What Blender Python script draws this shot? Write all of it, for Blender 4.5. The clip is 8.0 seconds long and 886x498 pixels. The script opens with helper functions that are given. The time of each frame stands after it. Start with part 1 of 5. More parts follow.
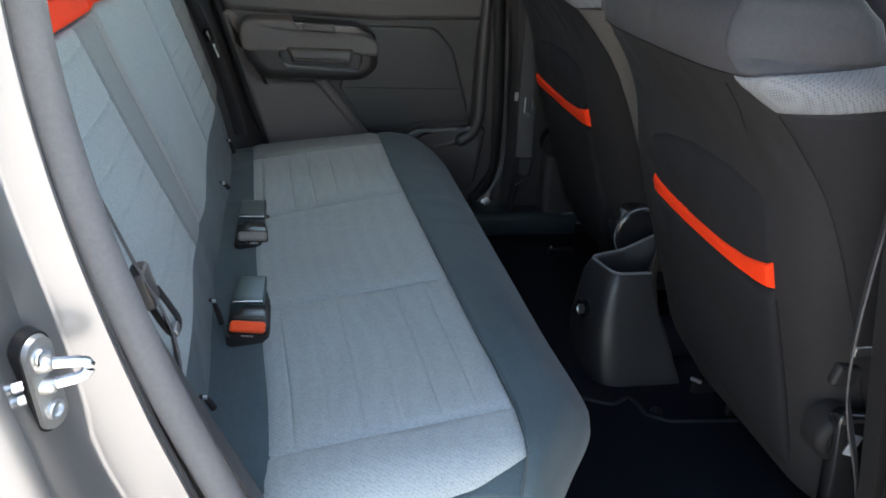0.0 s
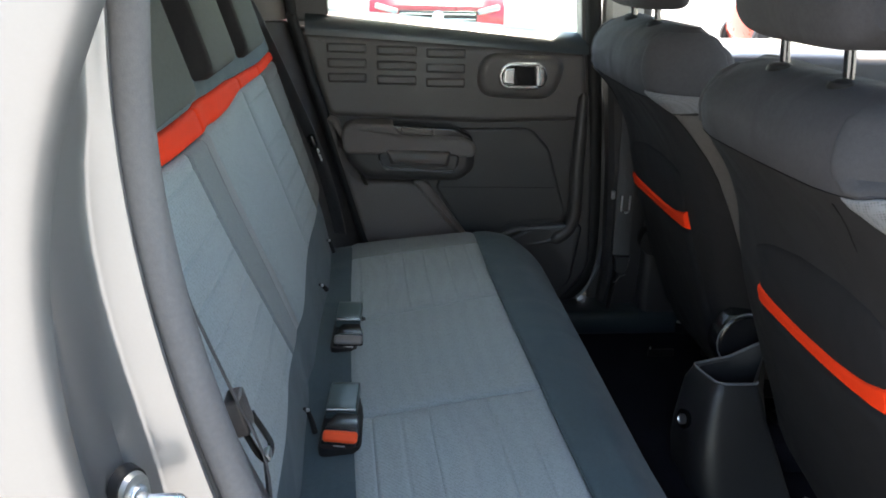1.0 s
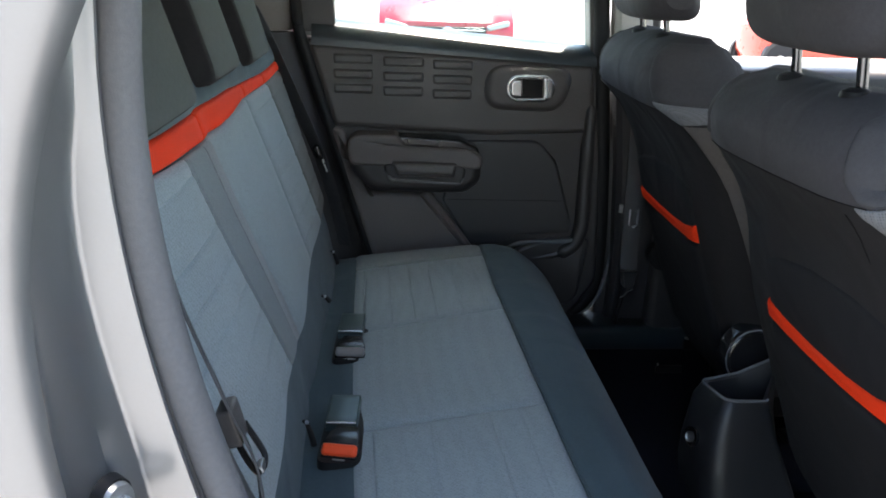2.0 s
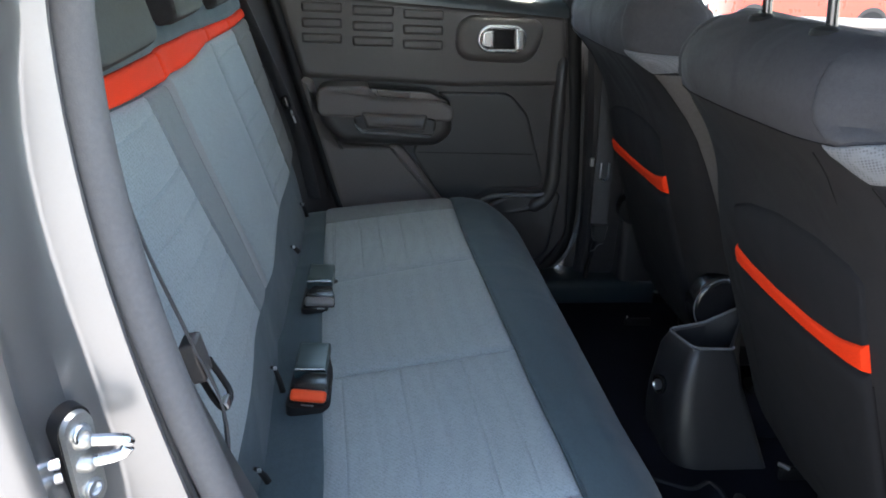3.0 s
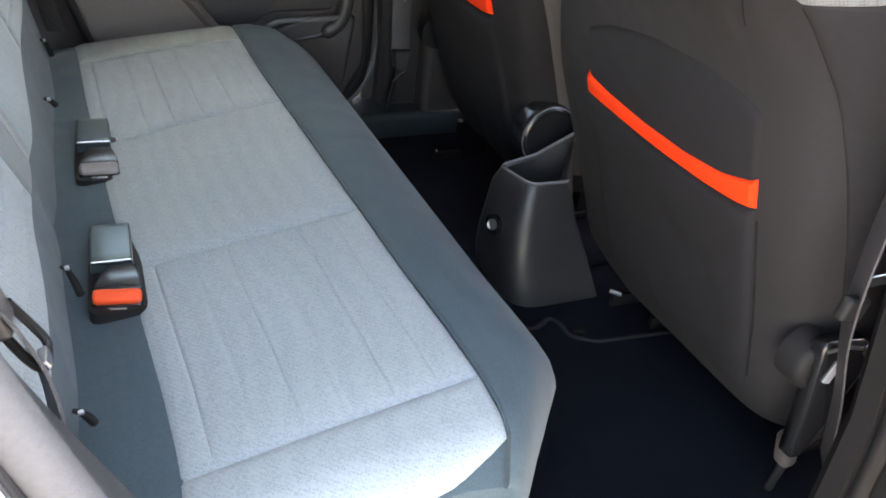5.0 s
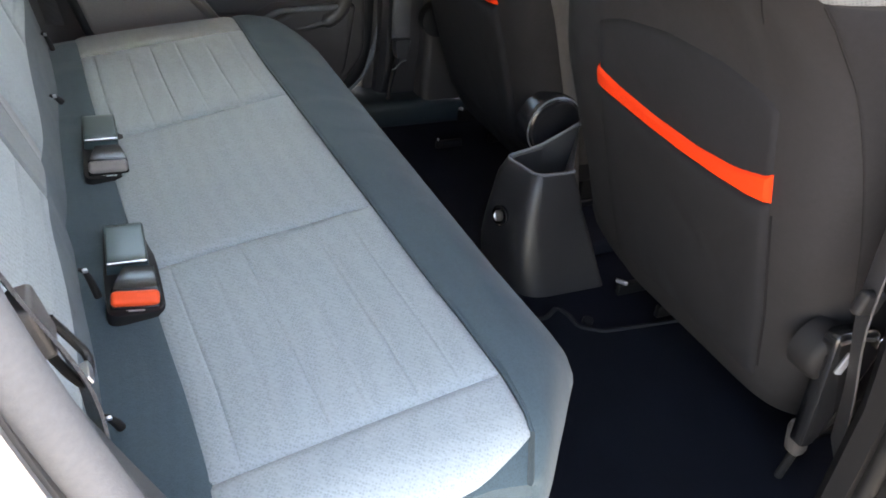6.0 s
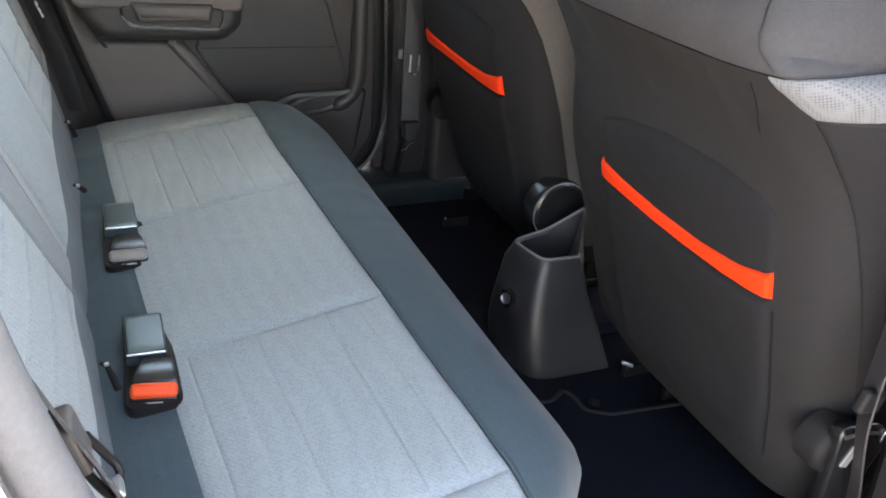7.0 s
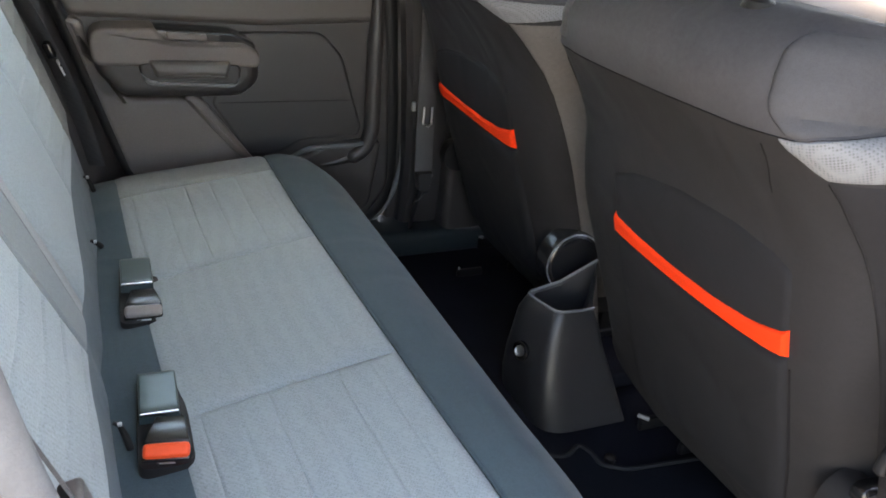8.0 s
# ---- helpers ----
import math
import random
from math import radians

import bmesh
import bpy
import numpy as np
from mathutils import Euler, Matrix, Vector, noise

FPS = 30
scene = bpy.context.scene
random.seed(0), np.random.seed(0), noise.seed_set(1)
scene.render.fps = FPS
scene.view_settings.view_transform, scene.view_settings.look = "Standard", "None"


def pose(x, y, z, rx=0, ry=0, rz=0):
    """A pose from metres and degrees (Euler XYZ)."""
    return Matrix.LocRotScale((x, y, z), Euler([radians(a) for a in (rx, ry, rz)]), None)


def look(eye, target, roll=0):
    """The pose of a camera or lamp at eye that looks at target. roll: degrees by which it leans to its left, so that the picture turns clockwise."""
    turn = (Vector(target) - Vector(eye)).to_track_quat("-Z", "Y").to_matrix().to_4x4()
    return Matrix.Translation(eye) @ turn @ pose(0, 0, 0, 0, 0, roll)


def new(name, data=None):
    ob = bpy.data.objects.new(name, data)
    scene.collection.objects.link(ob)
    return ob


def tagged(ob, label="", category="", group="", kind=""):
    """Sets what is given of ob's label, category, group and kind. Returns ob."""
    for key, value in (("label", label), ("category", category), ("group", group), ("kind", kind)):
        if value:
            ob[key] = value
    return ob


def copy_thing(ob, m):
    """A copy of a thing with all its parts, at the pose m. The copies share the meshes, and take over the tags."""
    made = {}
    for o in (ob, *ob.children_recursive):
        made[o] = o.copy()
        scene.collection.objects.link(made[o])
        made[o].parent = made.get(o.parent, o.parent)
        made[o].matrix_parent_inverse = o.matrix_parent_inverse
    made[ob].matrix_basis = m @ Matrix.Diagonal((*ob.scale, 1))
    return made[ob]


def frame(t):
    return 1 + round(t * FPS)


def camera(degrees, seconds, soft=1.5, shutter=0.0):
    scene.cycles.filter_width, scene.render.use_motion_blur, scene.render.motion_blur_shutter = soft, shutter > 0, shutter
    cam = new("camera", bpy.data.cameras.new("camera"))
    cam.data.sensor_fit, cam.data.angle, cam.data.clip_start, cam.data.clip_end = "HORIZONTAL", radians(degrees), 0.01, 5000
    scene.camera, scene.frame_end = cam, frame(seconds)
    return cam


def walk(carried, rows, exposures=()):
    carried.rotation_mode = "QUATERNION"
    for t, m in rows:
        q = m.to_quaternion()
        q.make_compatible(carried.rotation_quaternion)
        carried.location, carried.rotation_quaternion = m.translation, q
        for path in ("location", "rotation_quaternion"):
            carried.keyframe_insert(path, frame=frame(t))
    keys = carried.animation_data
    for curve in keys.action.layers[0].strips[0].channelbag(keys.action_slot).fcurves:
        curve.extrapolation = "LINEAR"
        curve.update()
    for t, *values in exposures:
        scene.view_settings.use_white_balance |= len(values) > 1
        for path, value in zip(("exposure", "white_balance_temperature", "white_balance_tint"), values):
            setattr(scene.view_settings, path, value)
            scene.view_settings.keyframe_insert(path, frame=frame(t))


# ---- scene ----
cam = camera(57.5, 8.0, soft=1.8)
PATH = [
    (0, (-0.24, -1.316, 1.229), (0.154, 0.449, 0.374), 3.6),
    (0.5, (-0.233, -1.307, 1.248), (0.01, 0.509, 0.447), 1.7),
    (1, (-0.233, -1.297, 1.27), (-0.073, 0.577, 0.588), 1.2),
    (1.2, (-0.231, -1.29, 1.274), (-0.086, 0.588, 0.605), 1.2),
    (2.3, (-0.224, -1.281, 1.245), (-0.078, 0.607, 0.603), 1.7),
    (2.5, (-0.223, -1.281, 1.238), (-0.065, 0.602, 0.584), 1.8),
    (3, (-0.219, -1.282, 1.227), (-0.012, 0.57, 0.502), 2.2),
    (3.5, (-0.217, -1.279, 1.216), (0.031, 0.545, 0.434), 2.5),
    (4, (-0.212, -1.27, 1.211), (0.073, 0.533, 0.395), 2.8),
    (4.2, (-0.21, -1.263, 1.208), (0.106, 0.525, 0.369), 2.8),
    (4.5, (-0.232, -1.198, 1.189), (0.254, 0.512, 0.272), 5.3),
    (4.7, (-0.261, -1.134, 1.177), (0.371, 0.489, 0.194), 6.5),
    (5, (-0.294, -1.078, 1.177), (0.47, 0.429, 0.106), 6.9),
    (5.2, (-0.314, -1.062, 1.182), (0.457, 0.429, 0.094), 6.9),
    (6.3, (-0.322, -1.058, 1.200), (0.460, 0.411, 0.092), 6.8),
    (6.5, (-0.325, -1.058, 1.212), (0.457, 0.422, 0.117), 6.7),
    (7, (-0.335, -1.057, 1.238), (0.459, 0.496, 0.258), 6.6),
    (7.5, (-0.335, -1.054, 1.257), (0.452, 0.542, 0.342), 6.1),
    (8, (-0.332, -1.051, 1.255), (0.441, 0.565, 0.364), 5.7),
]
walk(cam, [(t, look(eye, target, roll)) for t, eye, target, roll in PATH], [(0, 3.62, 8000, 11), (1.0, 3.3, 7900, 10), (2.3, 3.02, 7350, 11), (2.5, 3.08, 7350, 11), (3.0, 3.45, 7450, 12), (3.5, 3.79, 7800, 12), (4.0, 3.93, 8000, 13), (4.5, 4.03, 8600, 14), (5.0, 4.60, 9200, 17), (6.3, 4.50, 9100, 17), (6.5, 4.50, 9100, 17), (7.0, 4.61, 9100, 17), (8, 4.35, 9000, 16)])


# ---- light ----
world = bpy.data.worlds.new("sky")
scene.world = world
world.use_nodes = True
wn = world.node_tree
sky = wn.nodes.new("ShaderNodeTexSky")
sky.sky_type = "NISHITA"
sky.sun_disc = False
SUN_EL, SUN_AZ = radians(74), radians(35)
sky.sun_elevation, sky.sun_rotation = SUN_EL, SUN_AZ
wn.links.new(sky.outputs[0], wn.nodes["Background"].inputs[0])
wn.nodes["Background"].inputs[1].default_value = 0.12
sun = new("sun", bpy.data.lights.new("sun", "SUN"))
sun.data.energy, sun.data.angle, sun.data.color = 3.0, radians(0.5), (1.0, 0.965, 0.915)
# the sky's sun stands at rotation SUN_AZ, turned clockwise from +y
toward = Vector((math.sin(SUN_AZ) * math.cos(SUN_EL), math.cos(SUN_AZ) * math.cos(SUN_EL), math.sin(SUN_EL)))
sun.matrix_world = look(toward * 10, (0, 0, 0))


# ---- materials ----
def material(name, color, rough=0.6, metal=0.0, vary=0.15, scale=30.0, bump=0.0, bump_scale=400.0, spec=0.5, stain=0.0, coat=0.0, sheen=0.0):
    m = bpy.data.materials.new(name)
    m.use_nodes = True
    nt = m.node_tree
    b = nt.nodes["Principled BSDF"]
    b.inputs["Roughness"].default_value, b.inputs["Metallic"].default_value = rough, metal
    b.inputs["Specular IOR Level"].default_value = spec
    b.inputs["Coat Weight"].default_value = coat
    b.inputs["Coat Roughness"].default_value = 0.08
    b.inputs["Sheen Weight"].default_value = sheen
    tc = nt.nodes.new("ShaderNodeTexCoord")
    fine, wide = nt.nodes.new("ShaderNodeTexNoise"), nt.nodes.new("ShaderNodeTexNoise")
    fine.inputs["Scale"].default_value, fine.inputs["Detail"].default_value = scale * 8, 4
    wide.inputs["Scale"].default_value, wide.inputs["Detail"].default_value = max(scale * 0.2, 2), 5
    mix = nt.nodes.new("ShaderNodeMath")
    mix.operation = "ADD"
    for n in (fine, wide):
        nt.links.new(tc.outputs["Object"], n.inputs["Vector"])
    nt.links.new(fine.outputs[0], mix.inputs[0])
    nt.links.new(wide.outputs[0], mix.inputs[1])
    ramp = nt.nodes.new("ShaderNodeMapRange")
    ramp.inputs[1].default_value, ramp.inputs[2].default_value = 0.6, 1.4
    ramp.inputs[3].default_value, ramp.inputs[4].default_value = 1 - vary, 1 + vary
    nt.links.new(mix.outputs[0], ramp.inputs[0])
    tint = nt.nodes.new("ShaderNodeMix")
    tint.data_type, tint.blend_type = "RGBA", "MULTIPLY"
    tint.inputs[0].default_value = 1.0
    tint.inputs[6].default_value = (*color, 1)
    nt.links.new(ramp.outputs[0], tint.inputs[7])
    nt.links.new(tint.outputs[2], b.inputs["Base Color"])
    rr = nt.nodes.new("ShaderNodeMapRange")
    rr.inputs[1].default_value, rr.inputs[2].default_value = 0.35, 0.65
    rr.inputs[3].default_value, rr.inputs[4].default_value = max(rough - 0.03 - stain, 0.02), min(rough + 0.03 + stain, 1)
    nt.links.new(wide.outputs[0], rr.inputs[0])
    nt.links.new(rr.outputs[0], b.inputs["Roughness"])
    if bump:
        grain = nt.nodes.new("ShaderNodeTexNoise")
        grain.inputs["Scale"].default_value, grain.inputs["Detail"].default_value = bump_scale, 3
        nt.links.new(tc.outputs["Object"], grain.inputs["Vector"])
        bp = nt.nodes.new("ShaderNodeBump")
        bp.inputs["Strength"].default_value, bp.inputs["Distance"].default_value = bump, 0.001
        nt.links.new(grain.outputs[0], bp.inputs["Height"])
        nt.links.new(bp.outputs[0], b.inputs["Normal"])
    return m


def weave(m, pitch, strength, dark=0.75, turn=(0.0, 0.0, 0.6), dots=False, uneven=0.6):
    """Threads of woven cloth, or the holes of a perforated one, over a material."""
    nt = m.node_tree
    b = nt.nodes["Principled BSDF"]
    tc = nt.nodes.new("ShaderNodeTexCoord")
    mp = nt.nodes.new("ShaderNodeMapping")
    mp.inputs["Rotation"].default_value = turn
    nt.links.new(tc.outputs["Object"], mp.inputs["Vector"])
    if dots:
        height = nt.nodes.new("ShaderNodeTexVoronoi")
        height.inputs["Scale"].default_value, height.inputs["Randomness"].default_value = 1 / pitch, uneven
        nt.links.new(mp.outputs[0], height.inputs["Vector"])
        out = height.outputs["Distance"]
    else:
        waves = []
        for axis in ("X", "Y", "Z"):
            w = nt.nodes.new("ShaderNodeTexWave")
            w.bands_direction = axis
            w.inputs["Scale"].default_value = 0.314 / pitch
            w.inputs["Distortion"].default_value, w.inputs["Detail Scale"].default_value = 0.6, 2.0
            nt.links.new(mp.outputs[0], w.inputs["Vector"])
            waves.append(w)
        a = nt.nodes.new("ShaderNodeMath")
        a.operation = "MULTIPLY"
        nt.links.new(waves[0].outputs[1], a.inputs[0])
        nt.links.new(waves[1].outputs[1], a.inputs[1])
        c = nt.nodes.new("ShaderNodeMath")
        c.operation = "ADD"
        nt.links.new(a.outputs[0], c.inputs[0])
        nt.links.new(waves[2].outputs[1], c.inputs[1])
        out = c.outputs[0]
    old = b.inputs["Base Color"].links[0].from_socket
    mr = nt.nodes.new("ShaderNodeMapRange")
    mr.inputs[1].default_value, mr.inputs[2].default_value = (0.1, 0.5) if dots else (0.0, 1.4)
    mr.inputs[3].default_value, mr.inputs[4].default_value = dark, 1.12
    nt.links.new(out, mr.inputs[0])
    mul = nt.nodes.new("ShaderNodeMix")
    mul.data_type, mul.blend_type = "RGBA", "MULTIPLY"
    mul.inputs[0].default_value = 1.0
    nt.links.new(old, mul.inputs[6])
    nt.links.new(mr.outputs[0], mul.inputs[7])
    nt.links.new(mul.outputs[2], b.inputs["Base Color"])
    bp = nt.nodes.new("ShaderNodeBump")
    bp.inputs["Strength"].default_value, bp.inputs["Distance"].default_value = strength, 0.0008
    nt.links.new(out, bp.inputs["Height"])
    nt.links.new(bp.outputs[0], b.inputs["Normal"])
    return m


def twill(m, pitch):
    """Slanting ribs over a woven material."""
    nt = m.node_tree
    b = nt.nodes["Principled BSDF"]
    tc = nt.nodes.new("ShaderNodeTexCoord")
    w = nt.nodes.new("ShaderNodeTexWave")
    w.bands_direction = "DIAGONAL"
    w.inputs["Scale"].default_value = 0.314 / pitch / 1.73
    w.inputs["Distortion"].default_value, w.inputs["Detail"].default_value, w.inputs["Detail Scale"].default_value = 1.2, 2.0, 1.0
    nt.links.new(tc.outputs["Object"], w.inputs["Vector"])
    old = b.inputs["Base Color"].links[0].from_socket
    mr = nt.nodes.new("ShaderNodeMapRange")
    mr.inputs[3].default_value, mr.inputs[4].default_value = 0.965, 1.02
    nt.links.new(w.outputs[1], mr.inputs[0])
    mul = nt.nodes.new("ShaderNodeMix")
    mul.data_type, mul.blend_type = "RGBA", "MULTIPLY"
    mul.inputs[0].default_value = 1.0
    nt.links.new(old, mul.inputs[6])
    nt.links.new(mr.outputs[0], mul.inputs[7])
    nt.links.new(mul.outputs[2], b.inputs["Base Color"])
    first = b.inputs["Normal"].links[0].from_node
    bp = nt.nodes.new("ShaderNodeBump")
    bp.inputs["Strength"].default_value, bp.inputs["Distance"].default_value = 0.14, 0.0008
    nt.links.new(w.outputs[1], bp.inputs["Height"])
    nt.links.new(first.outputs[0], bp.inputs["Normal"])
    nt.links.new(bp.outputs[0], b.inputs["Normal"])
    return m


def crumple(m, scale, depth):
    """Soft uneven swell of padded cloth, under the weave."""
    nt = m.node_tree
    b = nt.nodes["Principled BSDF"]
    tc = nt.nodes.new("ShaderNodeTexCoord")
    n = nt.nodes.new("ShaderNodeTexNoise")
    n.inputs["Scale"].default_value, n.inputs["Detail"].default_value, n.inputs["Distortion"].default_value = scale, 1.5, 0.6
    nt.links.new(tc.outputs["Object"], n.inputs["Vector"])
    first = b.inputs["Normal"].links[0].from_node
    bp = nt.nodes.new("ShaderNodeBump")
    bp.inputs["Strength"].default_value, bp.inputs["Distance"].default_value = 1.0, depth
    nt.links.new(n.outputs[0], bp.inputs["Height"])
    nt.links.new(first.outputs[0], bp.inputs["Normal"])
    nt.links.new(bp.outputs[0], b.inputs["Normal"])
    return m


def glass(name, tint):
    m = bpy.data.materials.new(name)
    m.use_nodes = True
    b = m.node_tree.nodes["Principled BSDF"]
    b.inputs["Base Color"].default_value = (*tint, 1)
    b.inputs["Roughness"].default_value, b.inputs["Transmission Weight"].default_value = 0.0, 1.0
    b.inputs["IOR"].default_value = 1.05
    return m


CLOTH_LIGHT = crumple(twill(weave(material("light_cloth", (0.232, 0.268, 0.277), 0.92, vary=0.10, scale=25, sheen=0.15, spec=0.3), 0.0029, 0.26, 0.80, dots=True), 0.0021), 8.0, 0.004)
CLOTH_MESH_SOFT = weave(material("grey_cloth", (0.162, 0.180, 0.185), 0.9, vary=0.1, scale=25, sheen=0.1, spec=0.3), 0.0024, 0.3, 0.85, dots=True)
CLOTH_BOLSTER = weave(material("bolster_grey_cloth", (0.112, 0.114, 0.108), 0.9, vary=0.1, scale=25, sheen=0.1, spec=0.3), 0.0024, 0.3, 0.85, dots=True)
CLOTH_MESH = weave(material("mesh_cloth", (0.165, 0.172, 0.175), 0.9, vary=0.10, scale=25, sheen=0.2), 0.0035, 0.6, 0.6, turn=(0.0, 0.5, 0.8), dots=True, uneven=0.12)
CLOTH_PALE = weave(material("pale_mesh_cloth", (0.135, 0.138, 0.144), 0.85, vary=0.10, scale=25, sheen=0.1, spec=0.3), 0.0031, 0.5, 0.55, (0.0, 0.5, 0.8), True, 0.12)
CLOTH_DARK = crumple(weave(material("dark_cloth", (0.040, 0.065, 0.076), 0.9, vary=0.12, scale=25, sheen=0.12, spec=0.25), 0.0022, 0.3, 0.88, dots=True), 8.0, 0.006)
CLOTH_BLACK = crumple(weave(material("black_cloth", (0.0170, 0.0157, 0.0162), 0.9, vary=0.14, scale=20, spec=0.25), 0.0016, 0.14, 0.93, dots=True), 9.0, 0.012)
# seat panel cloths: near copies, some with light or shade in their tone
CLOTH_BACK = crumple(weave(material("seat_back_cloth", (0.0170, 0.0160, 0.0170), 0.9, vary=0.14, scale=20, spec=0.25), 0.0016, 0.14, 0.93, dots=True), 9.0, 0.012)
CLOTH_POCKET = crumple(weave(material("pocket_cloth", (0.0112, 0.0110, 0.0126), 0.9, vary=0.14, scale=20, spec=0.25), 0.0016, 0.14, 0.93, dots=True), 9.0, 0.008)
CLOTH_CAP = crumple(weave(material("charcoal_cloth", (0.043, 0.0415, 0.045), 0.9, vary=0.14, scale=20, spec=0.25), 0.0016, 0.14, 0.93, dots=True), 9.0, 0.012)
CLOTH_HEADREST = weave(material("headrest_cloth", (0.070, 0.077, 0.074), 0.9, vary=0.12, scale=20, spec=0.25), 0.0016, 0.14, 0.93, dots=True)
# darker copy of the back cloth: shade is put into its colour
CLOTH_SIDE_SHADED = crumple(weave(material("shaded_back_cloth", (0.0122, 0.0115, 0.0128), 0.9, vary=0.14, scale=20, spec=0.25), 0.0016, 0.14, 0.93, dots=True), 9.0, 0.012)
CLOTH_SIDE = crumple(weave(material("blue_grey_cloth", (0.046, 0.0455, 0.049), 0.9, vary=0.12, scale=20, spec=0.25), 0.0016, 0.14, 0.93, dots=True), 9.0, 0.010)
# lighter copy: sun on the far seat's inner side is put into this colour
CLOTH_SUNLIT = crumple(weave(material("sunlit_side_cloth", (0.092, 0.084, 0.079), 0.9, vary=0.12, scale=20, spec=0.25), 0.0016, 0.14, 0.93, dots=True), 9.0, 0.010)
ORANGE = weave(material("orange_cloth", (0.92, 0.048, 0.012), 0.8, vary=0.08, scale=30, spec=0.12), 0.0018, 0.3, 0.88)
THREAD = material("thread", (0.012, 0.011, 0.012), 0.9, spec=0.1)
PLASTIC = material("black_plastic", (0.0385, 0.0345, 0.0340), 0.46, vary=0.12, bump=0.25, bump_scale=900, stain=0.05)
PLASTIC_INSERT = material("insert_plastic", (0.0370, 0.0362, 0.0375), 0.42, vary=0.12, bump=0.25, bump_scale=900, stain=0.05)
PLASTIC_PILLAR = material("pillar_plastic", (0.026, 0.0235, 0.0245), 0.5, vary=0.12, bump=0.25, bump_scale=900, stain=0.05)
PLASTIC_GREY = material("charcoal_plastic", (0.126, 0.109, 0.102), 0.6, vary=0.12, bump=0.3, bump_scale=900, stain=0.05)
PLASTIC_DOOR = material("brown_black_plastic", (0.074, 0.065, 0.061), 0.46, vary=0.12, bump=0.25, bump_scale=900, stain=0.05)
LEDGE = material("ledge_plastic", (0.016, 0.024, 0.028), 0.34, vary=0.1, stain=0.03, spec=0.6)
PLASTIC_GLOSS = material("gloss_plastic", (0.012, 0.012, 0.013), 0.18, vary=0.1, stain=0.06)
# pale plastic: edge highlights are put into its colour; also the belt bracket
PLASTIC_HIGHLIGHT = material("highlight_plastic", (0.13, 0.135, 0.14), 0.25, vary=0.15, stain=0.05)
RUBBER = material("seal_rubber", (0.03, 0.03, 0.032), 0.65, vary=0.12, bump=0.15, bump_scale=300)
SEAL_BLACK = material("black_seal", (0.009, 0.009, 0.0095), 0.6, vary=0.12, spec=0.3)
SEAL_CLOTH = material("flocked_seal", (0.105, 0.104, 0.108), 0.85, vary=0.12, bump=0.3, bump_scale=700, spec=0.3)
PAINT = material("silver_paint", (0.228, 0.232, 0.240), 0.35, metal=0.8, vary=0.02, scale=60, coat=0.5)
PLASTIC_DARK = material("satin_black_plastic", (0.0115, 0.011, 0.0115), 0.6, vary=0.12, bump=0.2, bump_scale=900, spec=0.22)
BLACK_METAL = material("black_painted_steel", (0.007, 0.007, 0.0075), 0.5, vary=0.2, spec=0.3)
ZINC = material("zinc_plate", (0.44, 0.44, 0.42), 0.42, metal=0.9, vary=0.15, scale=80, stain=0.1)
PLASTIC_CONSOLE = material("console_plastic", (0.0185, 0.0185, 0.0200), 0.45, vary=0.12, bump=0.25, bump_scale=900, stain=0.06)
# black plastic with the window's teal reflection put into the base colour
BUCKLE_TEAL = material("teal_reflection_plastic", (0.034, 0.060, 0.060), 0.36, vary=0.1, stain=0.04, spec=0.6)
STEEL = material("plated_steel", (0.62, 0.64, 0.66), 0.28, metal=1.0, vary=0.12, scale=80, stain=0.1)
POST_STEEL = material("post_steel", (0.13, 0.135, 0.14), 0.22, metal=1.0, vary=0.1, scale=80)
SATIN = material("satin_chrome", (0.66, 0.66, 0.66), 0.25, metal=1.0, vary=0.05)
RED_BUTTON = material("red_button", (0.90, 0.085, 0.025), 0.4, vary=0.05, spec=0.3)
GREY_BUTTON = material("grey_button", (0.20, 0.18, 0.17), 0.4, vary=0.05)
WEBBING = weave(material("belt_webbing", (0.046, 0.044, 0.046), 0.5, vary=0.1), 0.002, 0.4, 0.8)
CARPET = material("carpet", (0.0080, 0.0088, 0.0125), 0.97, vary=0.35, scale=60, bump=0.9, bump_scale=600, spec=0.04)
MAT_CLOTH = material("mat_cloth", (0.0055, 0.0068, 0.0098), 0.97, vary=0.35, scale=60, bump=0.9, bump_scale=700, spec=0.04)
LABEL_PALE = material("pale_label", (0.28, 0.29, 0.31), 0.6, vary=0.15, scale=60)
BINDING = material("mat_binding", (0.010, 0.011, 0.013), 0.8, vary=0.2, spec=0.2)
HEADLINER = material("headliner", (0.68, 0.67, 0.64), 0.9, vary=0.05, bump=0.3, bump_scale=500)
PILLAR_PALE = material("pale_trim", (0.48, 0.46, 0.42), 0.7, vary=0.06, bump=0.2, bump_scale=700)
GLASS = glass("window_glass", (0.74, 0.91, 0.885))
ASPHALT = material("pale_concrete", (0.29, 0.29, 0.287), 0.9, vary=0.25, scale=6, bump=0.5, bump_scale=60)
RED_PAINT = material("red_paint", (0.42, 0.018, 0.03), 0.3, vary=0.05, coat=0.8)
ORANGE_PAINT = material("orange_red_paint", (0.62, 0.035, 0.012), 0.3, vary=0.05, coat=0.8)
TYRE = material("tyre", (0.02, 0.02, 0.02), 0.85, vary=0.15)
LAMP_GLASS = material("lamp_lens", (0.35, 0.36, 0.37), 0.1, vary=0.05)


# ---- mesh helpers ----
def thing(name, at=(0, 0, 0), label="", category="", group="", kind=""):
    ob = new(name)
    ob.location = at
    return tagged(ob, label, category, group, kind)


